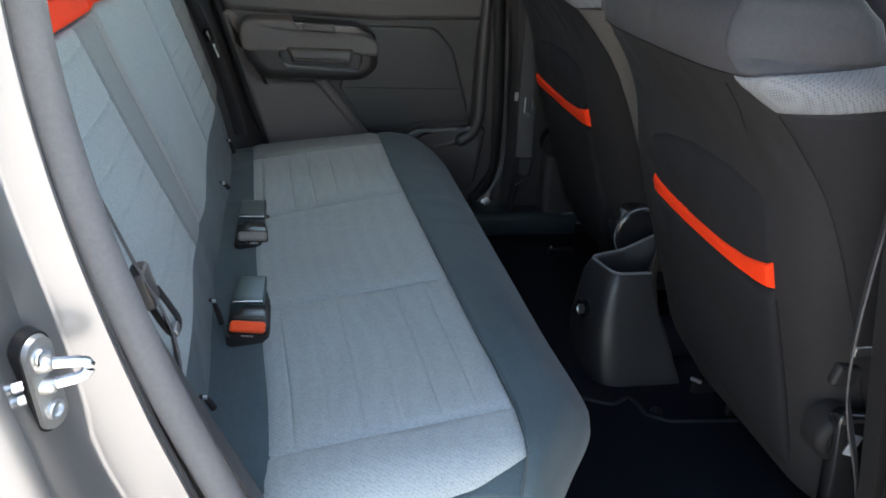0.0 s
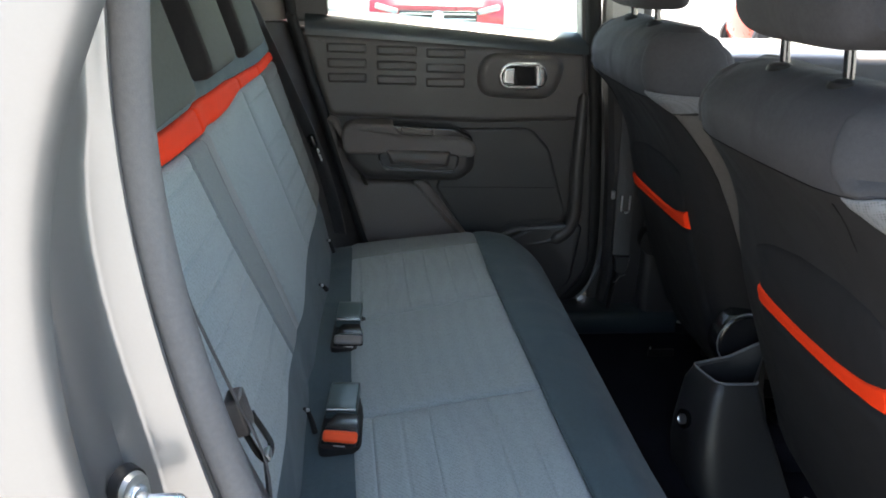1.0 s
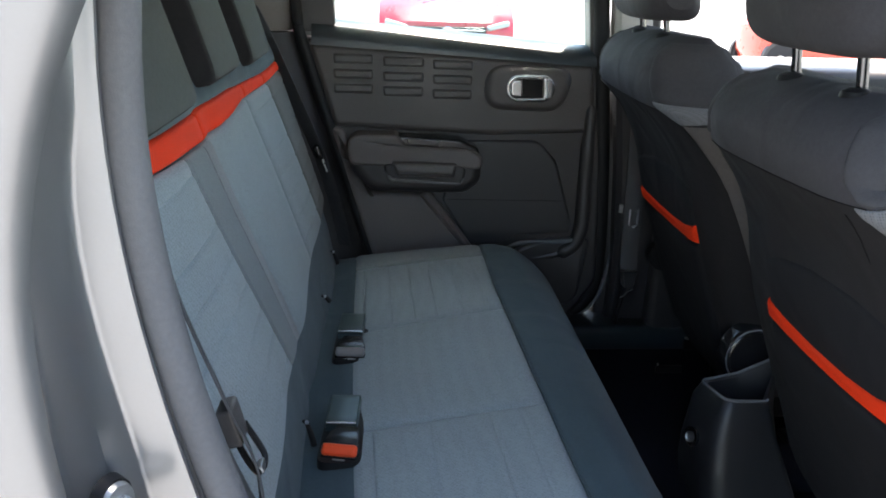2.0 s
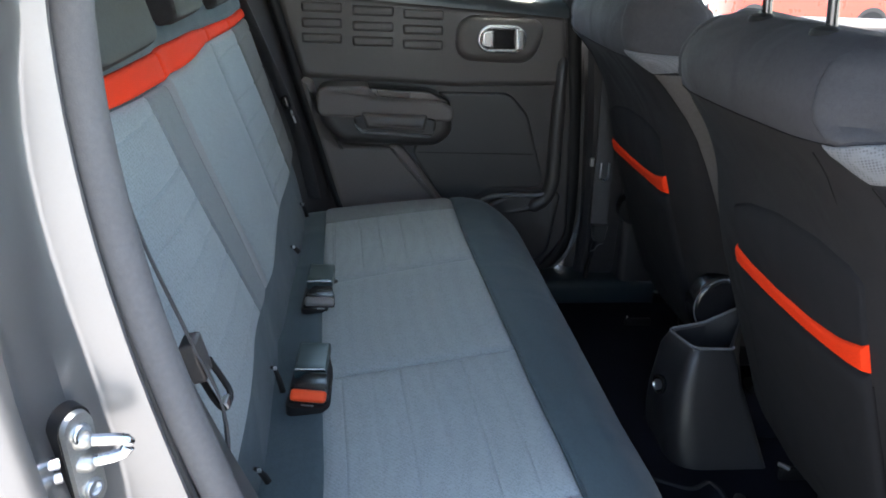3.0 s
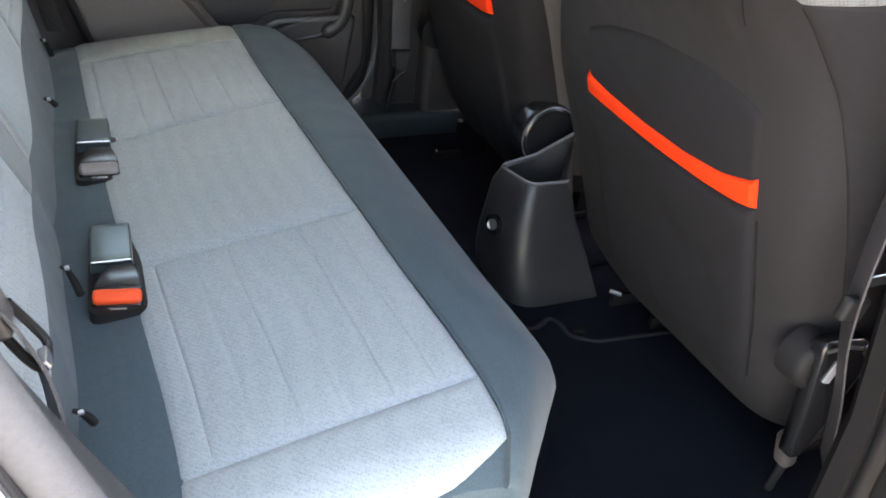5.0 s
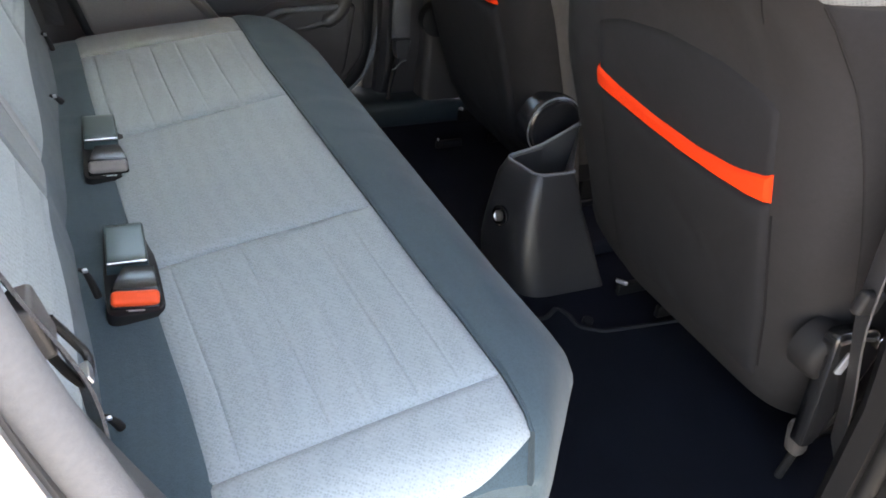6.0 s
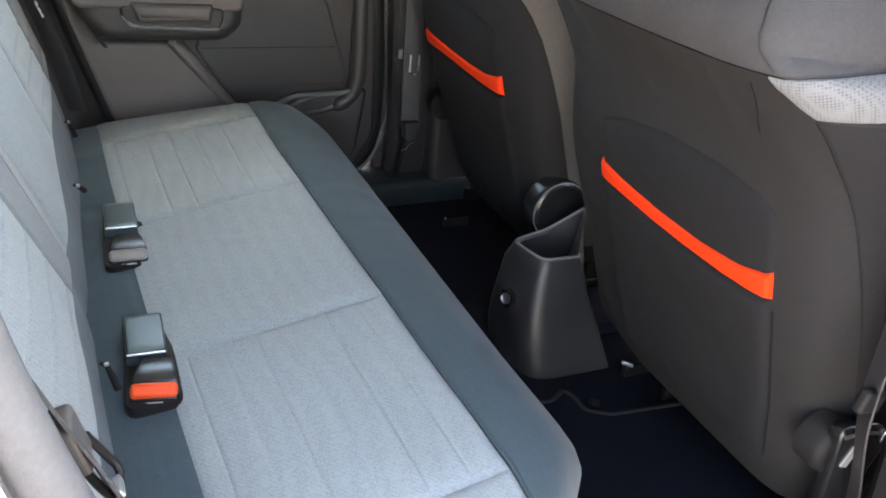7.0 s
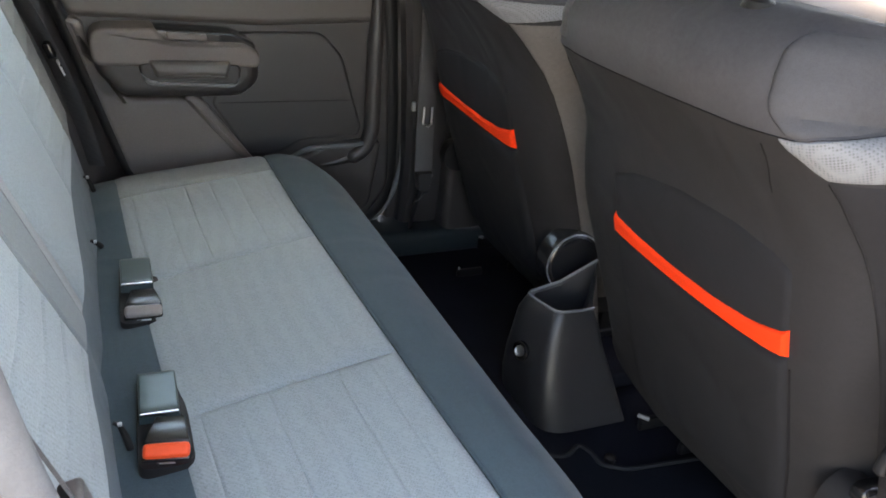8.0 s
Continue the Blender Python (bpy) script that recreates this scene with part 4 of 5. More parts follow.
# ---- belt buckles on the bench ----
def buckle(y, button, label, gap, turn, skew):
    """A buckle lying on the cushion; y is the far end of its sleeve."""
    x, z = -0.290, 0.607
    ob = thing("belt_buckle", (x, y - 0.08, z), label, "seat belt buckle", "buckles on the bench")
    well = rounded([(-0.025, 0.004, 0.008), (-0.027, -0.10, 0.01), (-0.027, -0.167 - gap, 0.017), (0.035, -0.167 - gap, 0.017), (0.034, -0.10, 0.01), (0.028, 0.004, 0.008)], 4)
    loft("well", PLASTIC_DARK, ob, [[Vector((x + p.x * k, y + p.y, z + h)) for p in well] for k, h in ((1.0, -0.014), (1.0, 0.006), (0.97, 0.0085))], "black plastic recess")
    # the sleeve: its far end raised, sweeping down to the bright edge
    rings = []
    for t, h in ((0.0, 0.010), (0.0012, 0.0138), (0.0035, 0.0150), (0.012, 0.0156), (0.024, 0.0161), (0.036, 0.0164), (0.048, 0.0166), (0.060, 0.0167), (0.072, 0.0168), (0.083, 0.0170), (0.086, 0.0160), (0.087, 0.010)):
        line = rounded([(-0.0235, -0.004, 0.002), (0.0235, -0.004, 0.002), (0.0225, h, 0.003), (-0.0225, h, 0.003)], 3)
        rings.append([Vector((x + p.x, y - t, z + 0.008 + p.y)) for p in line])
    loft("sleeve", BUCKLE_TEAL, ob, rings, "glossy black sleeve, teal reflection put into its colour")
    slab("bar", SATIN, ob, -0.022, 0.022, -0.0034, 0.0, 0.0, 0.004, 0.0012, Matrix.Translation((x, y - 0.0862, z + 0.0215)), "bright edge")
    # the body swings a little further round than its sleeve
    g = 0.095 + gap
    swing = Matrix.Translation((x + 0.0035 - skew * 0.045, y - g, z)) @ Matrix.Rotation(skew, 4, "Z")
    rings = []
    for t, w, h in ((0.0, 0.017, 0.013), (0.003, 0.018, 0.0185), (0.012, 0.0195, 0.0205), (0.026, 0.0225, 0.0215), (0.040, 0.0255, 0.0210), (0.047, 0.0265, 0.0195), (0.052, 0.027, 0.012), (0.062, 0.027, 0.004)):
        line = rounded([(-w, -0.004, 0.004), (w, -0.004, 0.004), (w * 0.95, h, 0.004), (-w * 0.95, h, 0.004)], 3)
        rings.append([swing @ Vector((p.x + 0.002, -t, 0.006 + p.y)) for p in line])
    loft("body", PLASTIC_GLOSS, ob, rings, "glossy black buckle body")
    slab("button", button, ob, -0.0255, 0.0255, -0.0175, 0.0, -0.005, 0.006, 0.0052, swing @ Matrix.Translation((0.002, -0.0475, 0.0225)) @ Matrix.Rotation(radians(40), 4, "X"), "", 3)
    slab("slot", SATIN, ob, -0.010, 0.010, -0.0012, 0.0, 0.0, 0.002, 0.0005, swing @ Matrix.Translation((0.002, -0.0660, 0.0085)), "bright slot lip")
    ob.rotation_euler[2] = turn
    return ob


buckle(-0.151, RED_BUTTON, "black belt buckle with a red button lying on the bench", 0.0, radians(-3), radians(-8))
buckle(0.168, GREY_BUTTON, "black belt buckle with a grey button lying on the bench", 0.010, radians(-2), radians(-2))

def anchor(x, y, z, drop):
    """A small anchor tab in the fold; drop: how far its black tongue hangs down."""
    clip = thing("anchor_clip", (x, y, z), "small black child seat anchor tab between cushion and backrest", "anchor", "anchor tabs")
    tube("tab", PLASTIC_DARK, clip, [(x - 0.006, y, z + 0.002), (x, y, z - 0.001), (x + 0.005, y + 0.002, z - drop * 0.5), (x + 0.009, y + 0.004, z - drop)], [0.002, 0.003, 0.0042, 0.0045], 10)
    slab("pin", STEEL, clip, -0.002, 0.003, -0.0018, 0.0018, -0.003, 0.003, 0.001, Matrix.Translation((x, y - 0.003, z + 0.001)) @ Matrix.Rotation(radians(30), 4, "X"), "bright metal pin")


anchor(-0.333, -0.500, 0.651, 0.020)
anchor(-0.335, -0.284, 0.660, 0.040)
anchor(-0.342, 0.163, 0.666, 0.012)
anchor(-0.345, 0.470, 0.650, 0.030)

# ---- near rear belt ----
belt = thing("rear_belt", (-0.35, -0.64, 0.62), "black rear seat belt hanging beside the backrest", "seat belt")
BL = smooth_line([(-0.440, -0.646, 1.16), (-0.420, -0.646, 1.09), (-0.408, -0.645, 1.04), (-0.394, -0.643, 0.98), (-0.368, -0.640, 0.90), (-0.340, -0.650, 0.83), (-0.336, -0.668, 0.76), (-0.340, -0.676, 0.64)], 6)
ribbon("webbing", WEBBING, belt, BL, 0.046, (-0.22, 0.90, -0.35), 0.002)
slab("tongue_cover", PLASTIC_DOOR, belt, -0.008, 0.008, -0.016, 0.014, -0.019, 0.019, 0.004, Matrix.Translation((-0.3605, -0.645, 0.877)) @ Matrix.Rotation(radians(-14), 4, "Y"), "grey tongue cover", 3)
tube("tongue_loop", BLACK_METAL, belt, smooth_line([(-0.357, -0.656, 0.868), (-0.346, -0.658, 0.845), (-0.339, -0.655, 0.832), (-0.336, -0.645, 0.828), (-0.335, -0.634, 0.834), (-0.341, -0.631, 0.846), (-0.352, -0.632, 0.868)], 4), 0.0030, 8, "black coated steel tongue")
slab("tongue_tip", STEEL, belt, -0.003, 0.003, -0.008, 0.008, -0.0035, 0.0035, 0.0012, Matrix.Translation((-0.3370, -0.646, 0.832)) @ Matrix.Rotation(radians(-24), 4, "Y"), "bright worn tip")

# far rear belt
belt = thing("rear_belt", (-0.40, 0.60, 0.62), "black rear seat belt beside the far pillar", "seat belt")
ribbon("webbing", WEBBING, belt, smooth_line([(-0.520, 0.57, 1.18), (-0.495, 0.597, 1.12), (-0.432, 0.600, 0.97), (-0.378, 0.602, 0.835), (-0.345, 0.604, 0.72), (-0.325, 0.606, 0.62)], 6), 0.040, (0.75, -0.65, 0.2), 0.002)
slab("tongue", STEEL, belt, -0.002, 0.002, -0.006, 0.006, -0.018, 0.012, 0.001, Matrix.Translation((-0.370, 0.590, 0.826)) @ Matrix.Rotation(radians(-20), 4, "Y"), "steel tongue")
slab("tongue_cover", PLASTIC_GLOSS, belt, -0.008, 0.008, -0.022, 0.022, -0.014, 0.016, 0.005, Matrix.Translation((-0.384, 0.597, 0.856)) @ Matrix.Rotation(radians(-20), 4, "Y"))

# ---- far front belt on the centre pillar ----
belt = thing("front_belt", (0.39, 0.62, 0.40), "black front seat belt hanging on the centre pillar", "seat belt")
ribbon("webbing", WEBBING, belt, smooth_line([(0.385, 0.625, 1.10), (0.388, 0.628, 0.90), (0.390, 0.622, 0.70), (0.390, 0.612, 0.555)], 6), 0.043, (1, -0.12, 0), 0.002)
loft("anchor_cover", PLASTIC_INSERT, belt, [[(0.391 + a * w, 0.607 + b * 0.011, z) for a, b in ((-1, -0.4), (-0.8, -1), (0.8, -1), (1, -0.4), (1, 0.8), (-1, 0.8))] for z, w in ((0.512, 0.013), (0.516, 0.0155), (0.532, 0.018), (0.546, 0.021), (0.552, 0.021), (0.554, 0.019))], "grey plastic end cover")
tube("bracket", PLASTIC_HIGHLIGHT, belt, smooth_line([(0.404, 0.604, 0.503), (0.392, 0.604, 0.499), (0.384, 0.606, 0.486), (0.374, 0.608, 0.480)], 4), 0.0045, 8, "bent steel bracket", 0.5)
tube("stalk", PLASTIC_DARK, belt, [(0.386, 0.612, 0.51), (0.376, 0.622, 0.44), (0.374, 0.635, 0.37)], 0.006, 8)
tube("tongue", STEEL, belt, [(0.378, 0.606, 0.715), (0.378, 0.606, 0.676), (0.390, 0.604, 0.670), (0.398, 0.606, 0.676), (0.398, 0.606, 0.715)], 0.0024, 8, "steel tongue")
slab("stop_button", STEEL, belt, 0.356, 0.366, 0.625, 0.634, 0.70, 0.722, 0.002)


# ---- front seats ----
HALF = smooth_line([(0.0, 0.0, 0), (0.12, 0.0, 0), (0.165, 0.004, 0), (0.198, 0.020, 0), (0.224, 0.058, 0), (0.242, 0.110, 0), (0.248, 0.160, 0), (0.230, 0.200, 0), (0.17, 0.205, 0), (0.09, 0.185, 0), (0.0, 0.175, 0)], 8)
HARC = [0.0]
for a, b in zip(HALF, HALF[1:]):
    HARC.append(HARC[-1] + (b - a).length)
WIDE = ((0.40, 0.90), (0.47, 1.00), (0.60, 1.06), (0.77, 1.05), (0.90, 1.04), (1.0, 1.07), (1.05, 1.07), (1.10, 1.02), (1.14, 0.92), (1.165, 0.78))
INSET = ((0.40, 0.030), (0.46, 0.012), (0.55, 0.008), (0.75, 0.001), (0.82, 0.002), (0.875, 0.004), (0.90, 0.005), (0.935, 0.003), (0.97, -0.004), (1.0, -0.015), (1.018, -0.025), (1.030, -0.033), (1.037, -0.038), (1.055, -0.042), (1.085, -0.038), (1.11, -0.026), (1.135, -0.006), (1.155, 0.022), (1.168, 0.060))
WING = ((0.58, 0.0), (0.70, 0.024), (0.78, 0.042), (0.86, 0.052), (0.94, 0.056), (1.0, 0.045), (1.035, 0.026), (1.055, 0.006), (1.07, 0.0))
# the inner flank of the near seat is fuller below its pocket band
FLANK = ((0.42, 0.085), (0.45, 0.076), (0.50, 0.062), (0.58, 0.054), (0.70, 0.047), (0.78, 0.040), (0.84, 0.026), (0.90, 0.010), (0.95, 0.0))
THIN = ((0.40, 0.55), (0.60, 0.80), (0.9, 1.0), (1.05, 0.92), (1.12, 0.75), (1.15, 0.52), (1.168, 0.20))


def front_seat(yc, dx, mirror, tall, glints):
    """A front seat. yc: its middle; dx: how far it is slid forward; mirror: the side of its outer edge (-1 or 1); glints: bright fittings of its slides."""
    seat = thing("bucket_seat", (0.45 + dx, yc, FLOOR), "black cloth front seat with an orange pocket band", "car seat", "front seats")

    def at(z, a):
        s = -1 if a < 0 else 1
        q = min(abs(a), HARC[-1])
        lat = float(np.interp(q, HARC, [p.x for p in HALF])) * interp(z, WIDE)
        if s == mirror and z > 1.05:
            lat *= interp(z, ((1.05, 1.07), (1.068, 0.965), (1.10, 0.955), (1.14, 0.90), (1.165, 0.77))) / interp(z, WIDE)
        swell = min(max((lat - 0.166) / 0.05, 0), 1)
        lat += interp(z, WING) * swell * swell * (3 - 2 * swell) * (0.35 if s == mirror else 1.0)
        if s != mirror and mirror < 0:
            lat += interp(z, FLANK) * swell * swell * (3 - 2 * swell)
        dep = float(np.interp(q, HARC, [p.y for p in HALF])) * interp(z, THIN)
        x = 0.363 + dx - 0.325 * (z - 0.783) + interp(z, INSET) + dep
        return Vector((x, yc + s * lat, z if z < 1.05 else 1.05 + (z - 1.05) * tall))

    def surf(z, a):
        n = (at(z + 0.004, a) - at(z - 0.004, a)).cross(at(z, a + 0.004) - at(z, a - 0.004))
        return at(z, a), n.normalized()

    zs = [0.42, 0.45, *np.linspace(0.48, 0.98, 22), 0.99, 1.0, 1.01, 1.02, *np.linspace(1.035, 1.13, 9), 1.145, 1.155, 1.163, 1.168]
    loop = [-HARC[-1] + 2 * HARC[-1] * i / 96 for i in range(96)]
    edge = lambda a: interp(a * mirror, ((-0.19, 1.034), (-0.1, 1.034), (0.0, 1.036), (0.12, 1.041), (0.188, 1.047), (0.21, 1.0530), (0.27, 1.0615), (0.37, 1.073)))
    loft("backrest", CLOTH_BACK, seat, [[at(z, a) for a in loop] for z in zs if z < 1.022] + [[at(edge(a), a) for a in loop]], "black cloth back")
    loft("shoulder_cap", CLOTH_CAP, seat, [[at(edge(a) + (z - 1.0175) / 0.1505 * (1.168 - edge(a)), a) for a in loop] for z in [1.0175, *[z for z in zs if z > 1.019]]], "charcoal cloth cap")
    arch = lambda l: interp(l, ((-0.172, 0.868), (-0.158, 0.885), (-0.14, 0.896), (-0.08, 0.905), (0.02, 0.903), (0.10, 0.889), (0.15, 0.871), (0.172, 0.858)))
    rise = lambda l: 0.008 * max(1 - (l / 0.172) ** 2, 0) if mirror > 0 else 0.0
    top = lambda l: rise(l) + interp(l, ((-0.172, 0.803), (-0.155, 0.798), (-0.12, 0.788), (-0.05, 0.781), (0.03, 0.782), (0.11, 0.789), (0.172, 0.798)))
    bot = lambda l: rise(l) + interp(l, ((-0.172, 0.766), (-0.14, 0.761), (-0.09, 0.757), (-0.02, 0.756), (0.06, 0.759), (0.12, 0.763), (0.172, 0.767)))
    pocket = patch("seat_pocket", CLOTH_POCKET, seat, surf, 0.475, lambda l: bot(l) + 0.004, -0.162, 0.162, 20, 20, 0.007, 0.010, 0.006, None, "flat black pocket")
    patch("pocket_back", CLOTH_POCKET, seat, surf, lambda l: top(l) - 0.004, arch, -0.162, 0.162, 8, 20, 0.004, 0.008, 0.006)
    patch("orange_band", ORANGE, seat, surf, lambda l: bot(l * 1.06) + 0.005, lambda l: top(l * 1.06) + 0.005, -0.163, 0.163, 5, 24, 0.0085, 0.005, 0.003, None, "orange elastic pocket band")
    fold = lambda z: interp(z, ((0.46, 0.285), (0.62, 0.275), (0.75, 0.258), (0.836, 0.241), (0.912, 0.222), (0.968, 0.205), (1.013, 0.197)))
    for s in (-1, 1):
        if s == mirror or mirror > 0:
            patch("mesh_strip", CLOTH_PALE, seat, surf, lambda a: interp(abs(a), ((0.172, 1.043), (0.197, 1.0135), (0.27, 1.023), (0.37, 1.037))), lambda a: edge(a) - 0.0008 if a * mirror > 0 else 1.047, s * 0.172, s * 0.37, 6, 40, 0.0025, 0.002, 0.006, None, "pale perforated strip")
        patch("cap_side", CLOTH_SIDE, seat, surf, lambda a: (edge(a) if a * mirror > 0 else 1.047) + 0.002, lambda a: interp(abs(a), ((0.178, 1.132), (0.182, 1.142), (0.190, 1.149), (0.206, 1.156), (0.40, 1.158))), s * 0.178, s * 0.37, 12, 40, 0.0034, 0.005, 0.006, None, "blue-grey cloth side panel")
        def side(z, t, s=s):
            a = fold(z)
            return surf(z, s * (a + (0.39 - a) * t / 0.2))

        # far seat's inner side is lightened as if sunlit, the other sides darkened
        patch("side_panel", CLOTH_SUNLIT if s != mirror and mirror > 0 else CLOTH_SIDE_SHADED, seat, side, 0.47, lambda t: 1.012 + 0.07 * t, 0.0, 0.2, 30, 14, 0.0012, 0.004, 0.005, None, "cloth side, sunlight put into its warm grey" if s != mirror and mirror > 0 else "cloth side, shade put into its black")
        tube("side_seam", THREAD, seat, [p + n * 0.001 for p, n in (side(z, -0.001) for z in np.linspace(0.48, 1.01, 30))], 0.0004, 6)
        if s == mirror:
            tube("pocket_seam", THREAD, seat, [surf(z, s * 0.1655)[0] + surf(z, s * 0.1655)[1] * 0.0015 for z in np.linspace(0.50, 0.755, 16)], 0.0011, 6)
            tube("tuck_seam", THREAD, seat, [surf(z, s * a)[0] + surf(z, s * a)[1] * 0.0006 for z, a in ((1.030, 0.150), (1.015, 0.147), (1.0, 0.143), (0.985, 0.140), (0.970, 0.139))], 0.0007, 6)
    tube("cap_seam", THREAD, seat, [surf(edge(a), a)[0] + surf(edge(a), a)[1] * 0.001 for a in np.linspace(-0.187, 0.187, 24)], 0.0006, 6)
    # head restraint on two posts
    hx = 0.285 + dx
    for s in (-0.075, 0.075):
        tube("post", POST_STEEL, seat, [(hx + 0.012, yc + s, 1.12), (hx - 0.004, yc + s, 1.26)], 0.0065, 12, "bright steel post")
        disc("post_guide", PLASTIC_DARK, seat, (hx + 0.004, yc + s, 1.044 + 0.117 * tall), (0, 0, 1), ((0.014, -0.010), (0.018, 0.000), (0.016, 0.006), (0.008, 0.010)), 20)
    rings = []
    for t in np.linspace(-1, 1, 17):
        f = (1 - abs(t) ** 4) ** 0.5
        d, h = 0.055 * (0.5 + 0.5 * f), 0.095 * (0.75 + 0.25 * f)
        line = rounded([(-d, -h, 0.03), (d, -h, 0.03), (d * 0.9, h, 0.05), (-d * 0.8, h, 0.05)], 5)
        rings.append([Vector((hx - 0.015 + p.x - 0.2 * p.y, yc - 0.01 + t * 0.152, 1.277 + p.y)) for p in line])
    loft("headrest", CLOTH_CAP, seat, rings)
    # seat cushion, frame, rails and recliner covers
    bm = bmesh.new()
    box(bm, 0.54 + dx, 1.02 + dx, yc - 0.215, yc + 0.215, 0.46, 0.60, 0.05, None, 4)
    part("seat_cushion", bm, CLOTH_BLACK, seat)
    slab("frame", BLACK_METAL, seat, 0.55 + dx, 0.98 + dx, yc - 0.21, yc + 0.21, 0.40, 0.47, 0.015)
    for s in (-0.185, 0.185):
        slab("rail", BLACK_METAL, seat, 0.60 + dx, 1.02 + dx, yc + s - 0.020, yc + s + 0.020, 0.336, 0.354, 0.005, None, "dark steel slide rail")
        slab("bracket", BLACK_METAL, seat, 0.62 + dx, 0.92 + dx, yc + s - 0.012, yc + s + 0.012, 0.35, 0.42, 0.004)
    for x, y, z, long, turn in glints:
        slab("slide_end", STEEL, seat, -long / 2, long / 2, -0.003, 0.003, -0.003, 0.004, 0.0015, Matrix.Translation((x, y, z)) @ Matrix.Rotation(radians(turn), 4, "Z"), "bright end of a slide")
        slab("slide_foot", BLACK_METAL, seat, x - 0.006, x + 0.06, y - 0.006, y + 0.006, FLOOR, z - 0.003, 0.003)
    for s in (-1, 1):
        if s != mirror and mirror < 0:
            continue
        y = yc + s * 0.262
        r, x = (0.037, 0.452) if s == mirror else (0.061, 0.470)
        disc("recliner_cover", PLASTIC_GLOSS if s != mirror else PLASTIC_DARK, seat, (x + dx, y, 0.573 if s != mirror else 0.602), (0, s, 0), ((r, -0.030), (r, -0.002), (r - 0.0015, 0.004), (r - 0.005, 0.008), (r - 0.010, 0.010), (r - 0.014, 0.008), (0.02, 0.009)), 40, "round recliner cover")
        # thin pale ring added as the highlight round the cover
        if s != mirror:
            turn = [(x + dx + (r - 0.004) * math.cos(q), y + s * 0.0075, 0.573 + (r - 0.004) * math.sin(q)) for q in (2 * math.pi * i / 32 for i in range(34))]
            tube("cover_highlight", PLASTIC_HIGHLIGHT, seat, turn, 0.0014, 6, "rim with its highlight in the colour")
    return seat


front_seat(-0.345, 0.0, -1, 0.82, ((0.537, -0.144, 0.362, 0.022, -50), (0.568, -0.221, 0.362, 0.007, 0)))
front_seat(0.347, 0.013, 1, 0.93, ((0.584, 0.473, 0.362, 0.030, 0), (0.560, 0.600, 0.368, 0.016, -40), (0.446, 0.474, 0.356, 0.006, 0)))

# ---- near front belt ----
belt = thing("front_belt", (0.42, -0.66, 0.45), "black front seat belt at the near pillar", "seat belt")
ribbon("webbing", WEBBING, belt, smooth_line([(0.365, -0.652, 1.10), (0.372, -0.655, 0.95), (0.378, -0.657, 0.80), (0.398, -0.655, 0.70), (0.450, -0.650, 0.58), (0.490, -0.645, 0.46)], 6), 0.044, (0.6, 0.8, 0.1), 0.002)
slab("tongue_cover", PLASTIC_DARK, belt, -0.010, 0.022, -0.008, 0.006, -0.014, 0.014, 0.005, Matrix.Translation((0.368, -0.664, 0.742)) @ Matrix.Rotation(radians(12), 4, "Y"), "black tongue cover", 3)
slab("tongue", STEEL, belt, 0.378, 0.430, -0.666, -0.662, 0.764, 0.776, 0.0015, None, "steel tongue")
stalk = thing("side_cover", (0.50, -0.605, 0.40), "black seat side cover with a pale label plate", "seat trim")
COVER = rounded([(0.424, 0.652, 0.015), (0.500, 0.640, 0.02), (0.522, 0.605, 0.02), (0.500, 0.53, 0.02), (0.474, 0.455, 0.012), (0.452, 0.458, 0.01), (0.440, 0.55, 0.03)], 4)
plate("cover", PLASTIC_GLOSS, stalk, COVER, -0.606, 0.020, 0.007)
slab("label_plate", LABEL_PALE, stalk, -0.006, 0.006, -0.002, 0.002, -0.015, 0.015, 0.0008, Matrix.Translation((0.455, -0.6265, 0.603)) @ Matrix.Rotation(radians(20), 4, "Y"), "pale printed label")
slab("cap", SATIN, stalk, 0.494, 0.510, -0.632, -0.625, 0.618, 0.632, 0.002, None, "bright cap")
tube("lever", PLASTIC_DOOR, stalk, smooth_line([(0.430, -0.627, 0.640), (0.455, -0.629, 0.642), (0.485, -0.629, 0.634)], 5), 0.0022, 8, "pale lever edge")
slab("buckle_end", PLASTIC_DOOR, stalk, 0.446, 0.470, -0.616, -0.590, 0.428, 0.486, 0.009, Matrix.Translation((0.474, 0, 0.450)) @ Matrix.Rotation(radians(-16), 4, "Y") @ Matrix.Translation((-0.458, 0, -0.457)), "grey plastic end", 3)
tube("cable", PLASTIC_DARK, stalk, smooth_line([(0.515, -0.615, 0.50), (0.500, -0.612, 0.47), (0.485, -0.605, 0.44), (0.478, -0.600, 0.37)], 5), 0.006, 8)


# ---- centre console ----
console = thing("centre_console", (0.45, -0.005, FLOOR), "black plastic centre console with an open rear tray", "console")


def console_ring(z, tip, corner, front, r=0.02, lift=0.0, far=None):
    """A level of the console: its far rear tip and near rear corner in x and y, and how far forward its two sides go."""
    line = rounded([(far or front, tip[1], 0.0), ((far or front) * 0.5 + tip[0] * 0.5, tip[1], 0.02), (tip[0], tip[1], r * 0.7), (corner[0], corner[1], r), (front, corner[1] - 0.003, 0.012)], 6)
    out = []
    for p in line:
        k = min(max((p.y - corner[1]) / (tip[1] - corner[1]), 0), 1)
        run = min(max(p.x - tip[0], 0), 0.16)
        out.append(Vector((p.x, p.y, z + lift * run * run * k * k)))
    return out


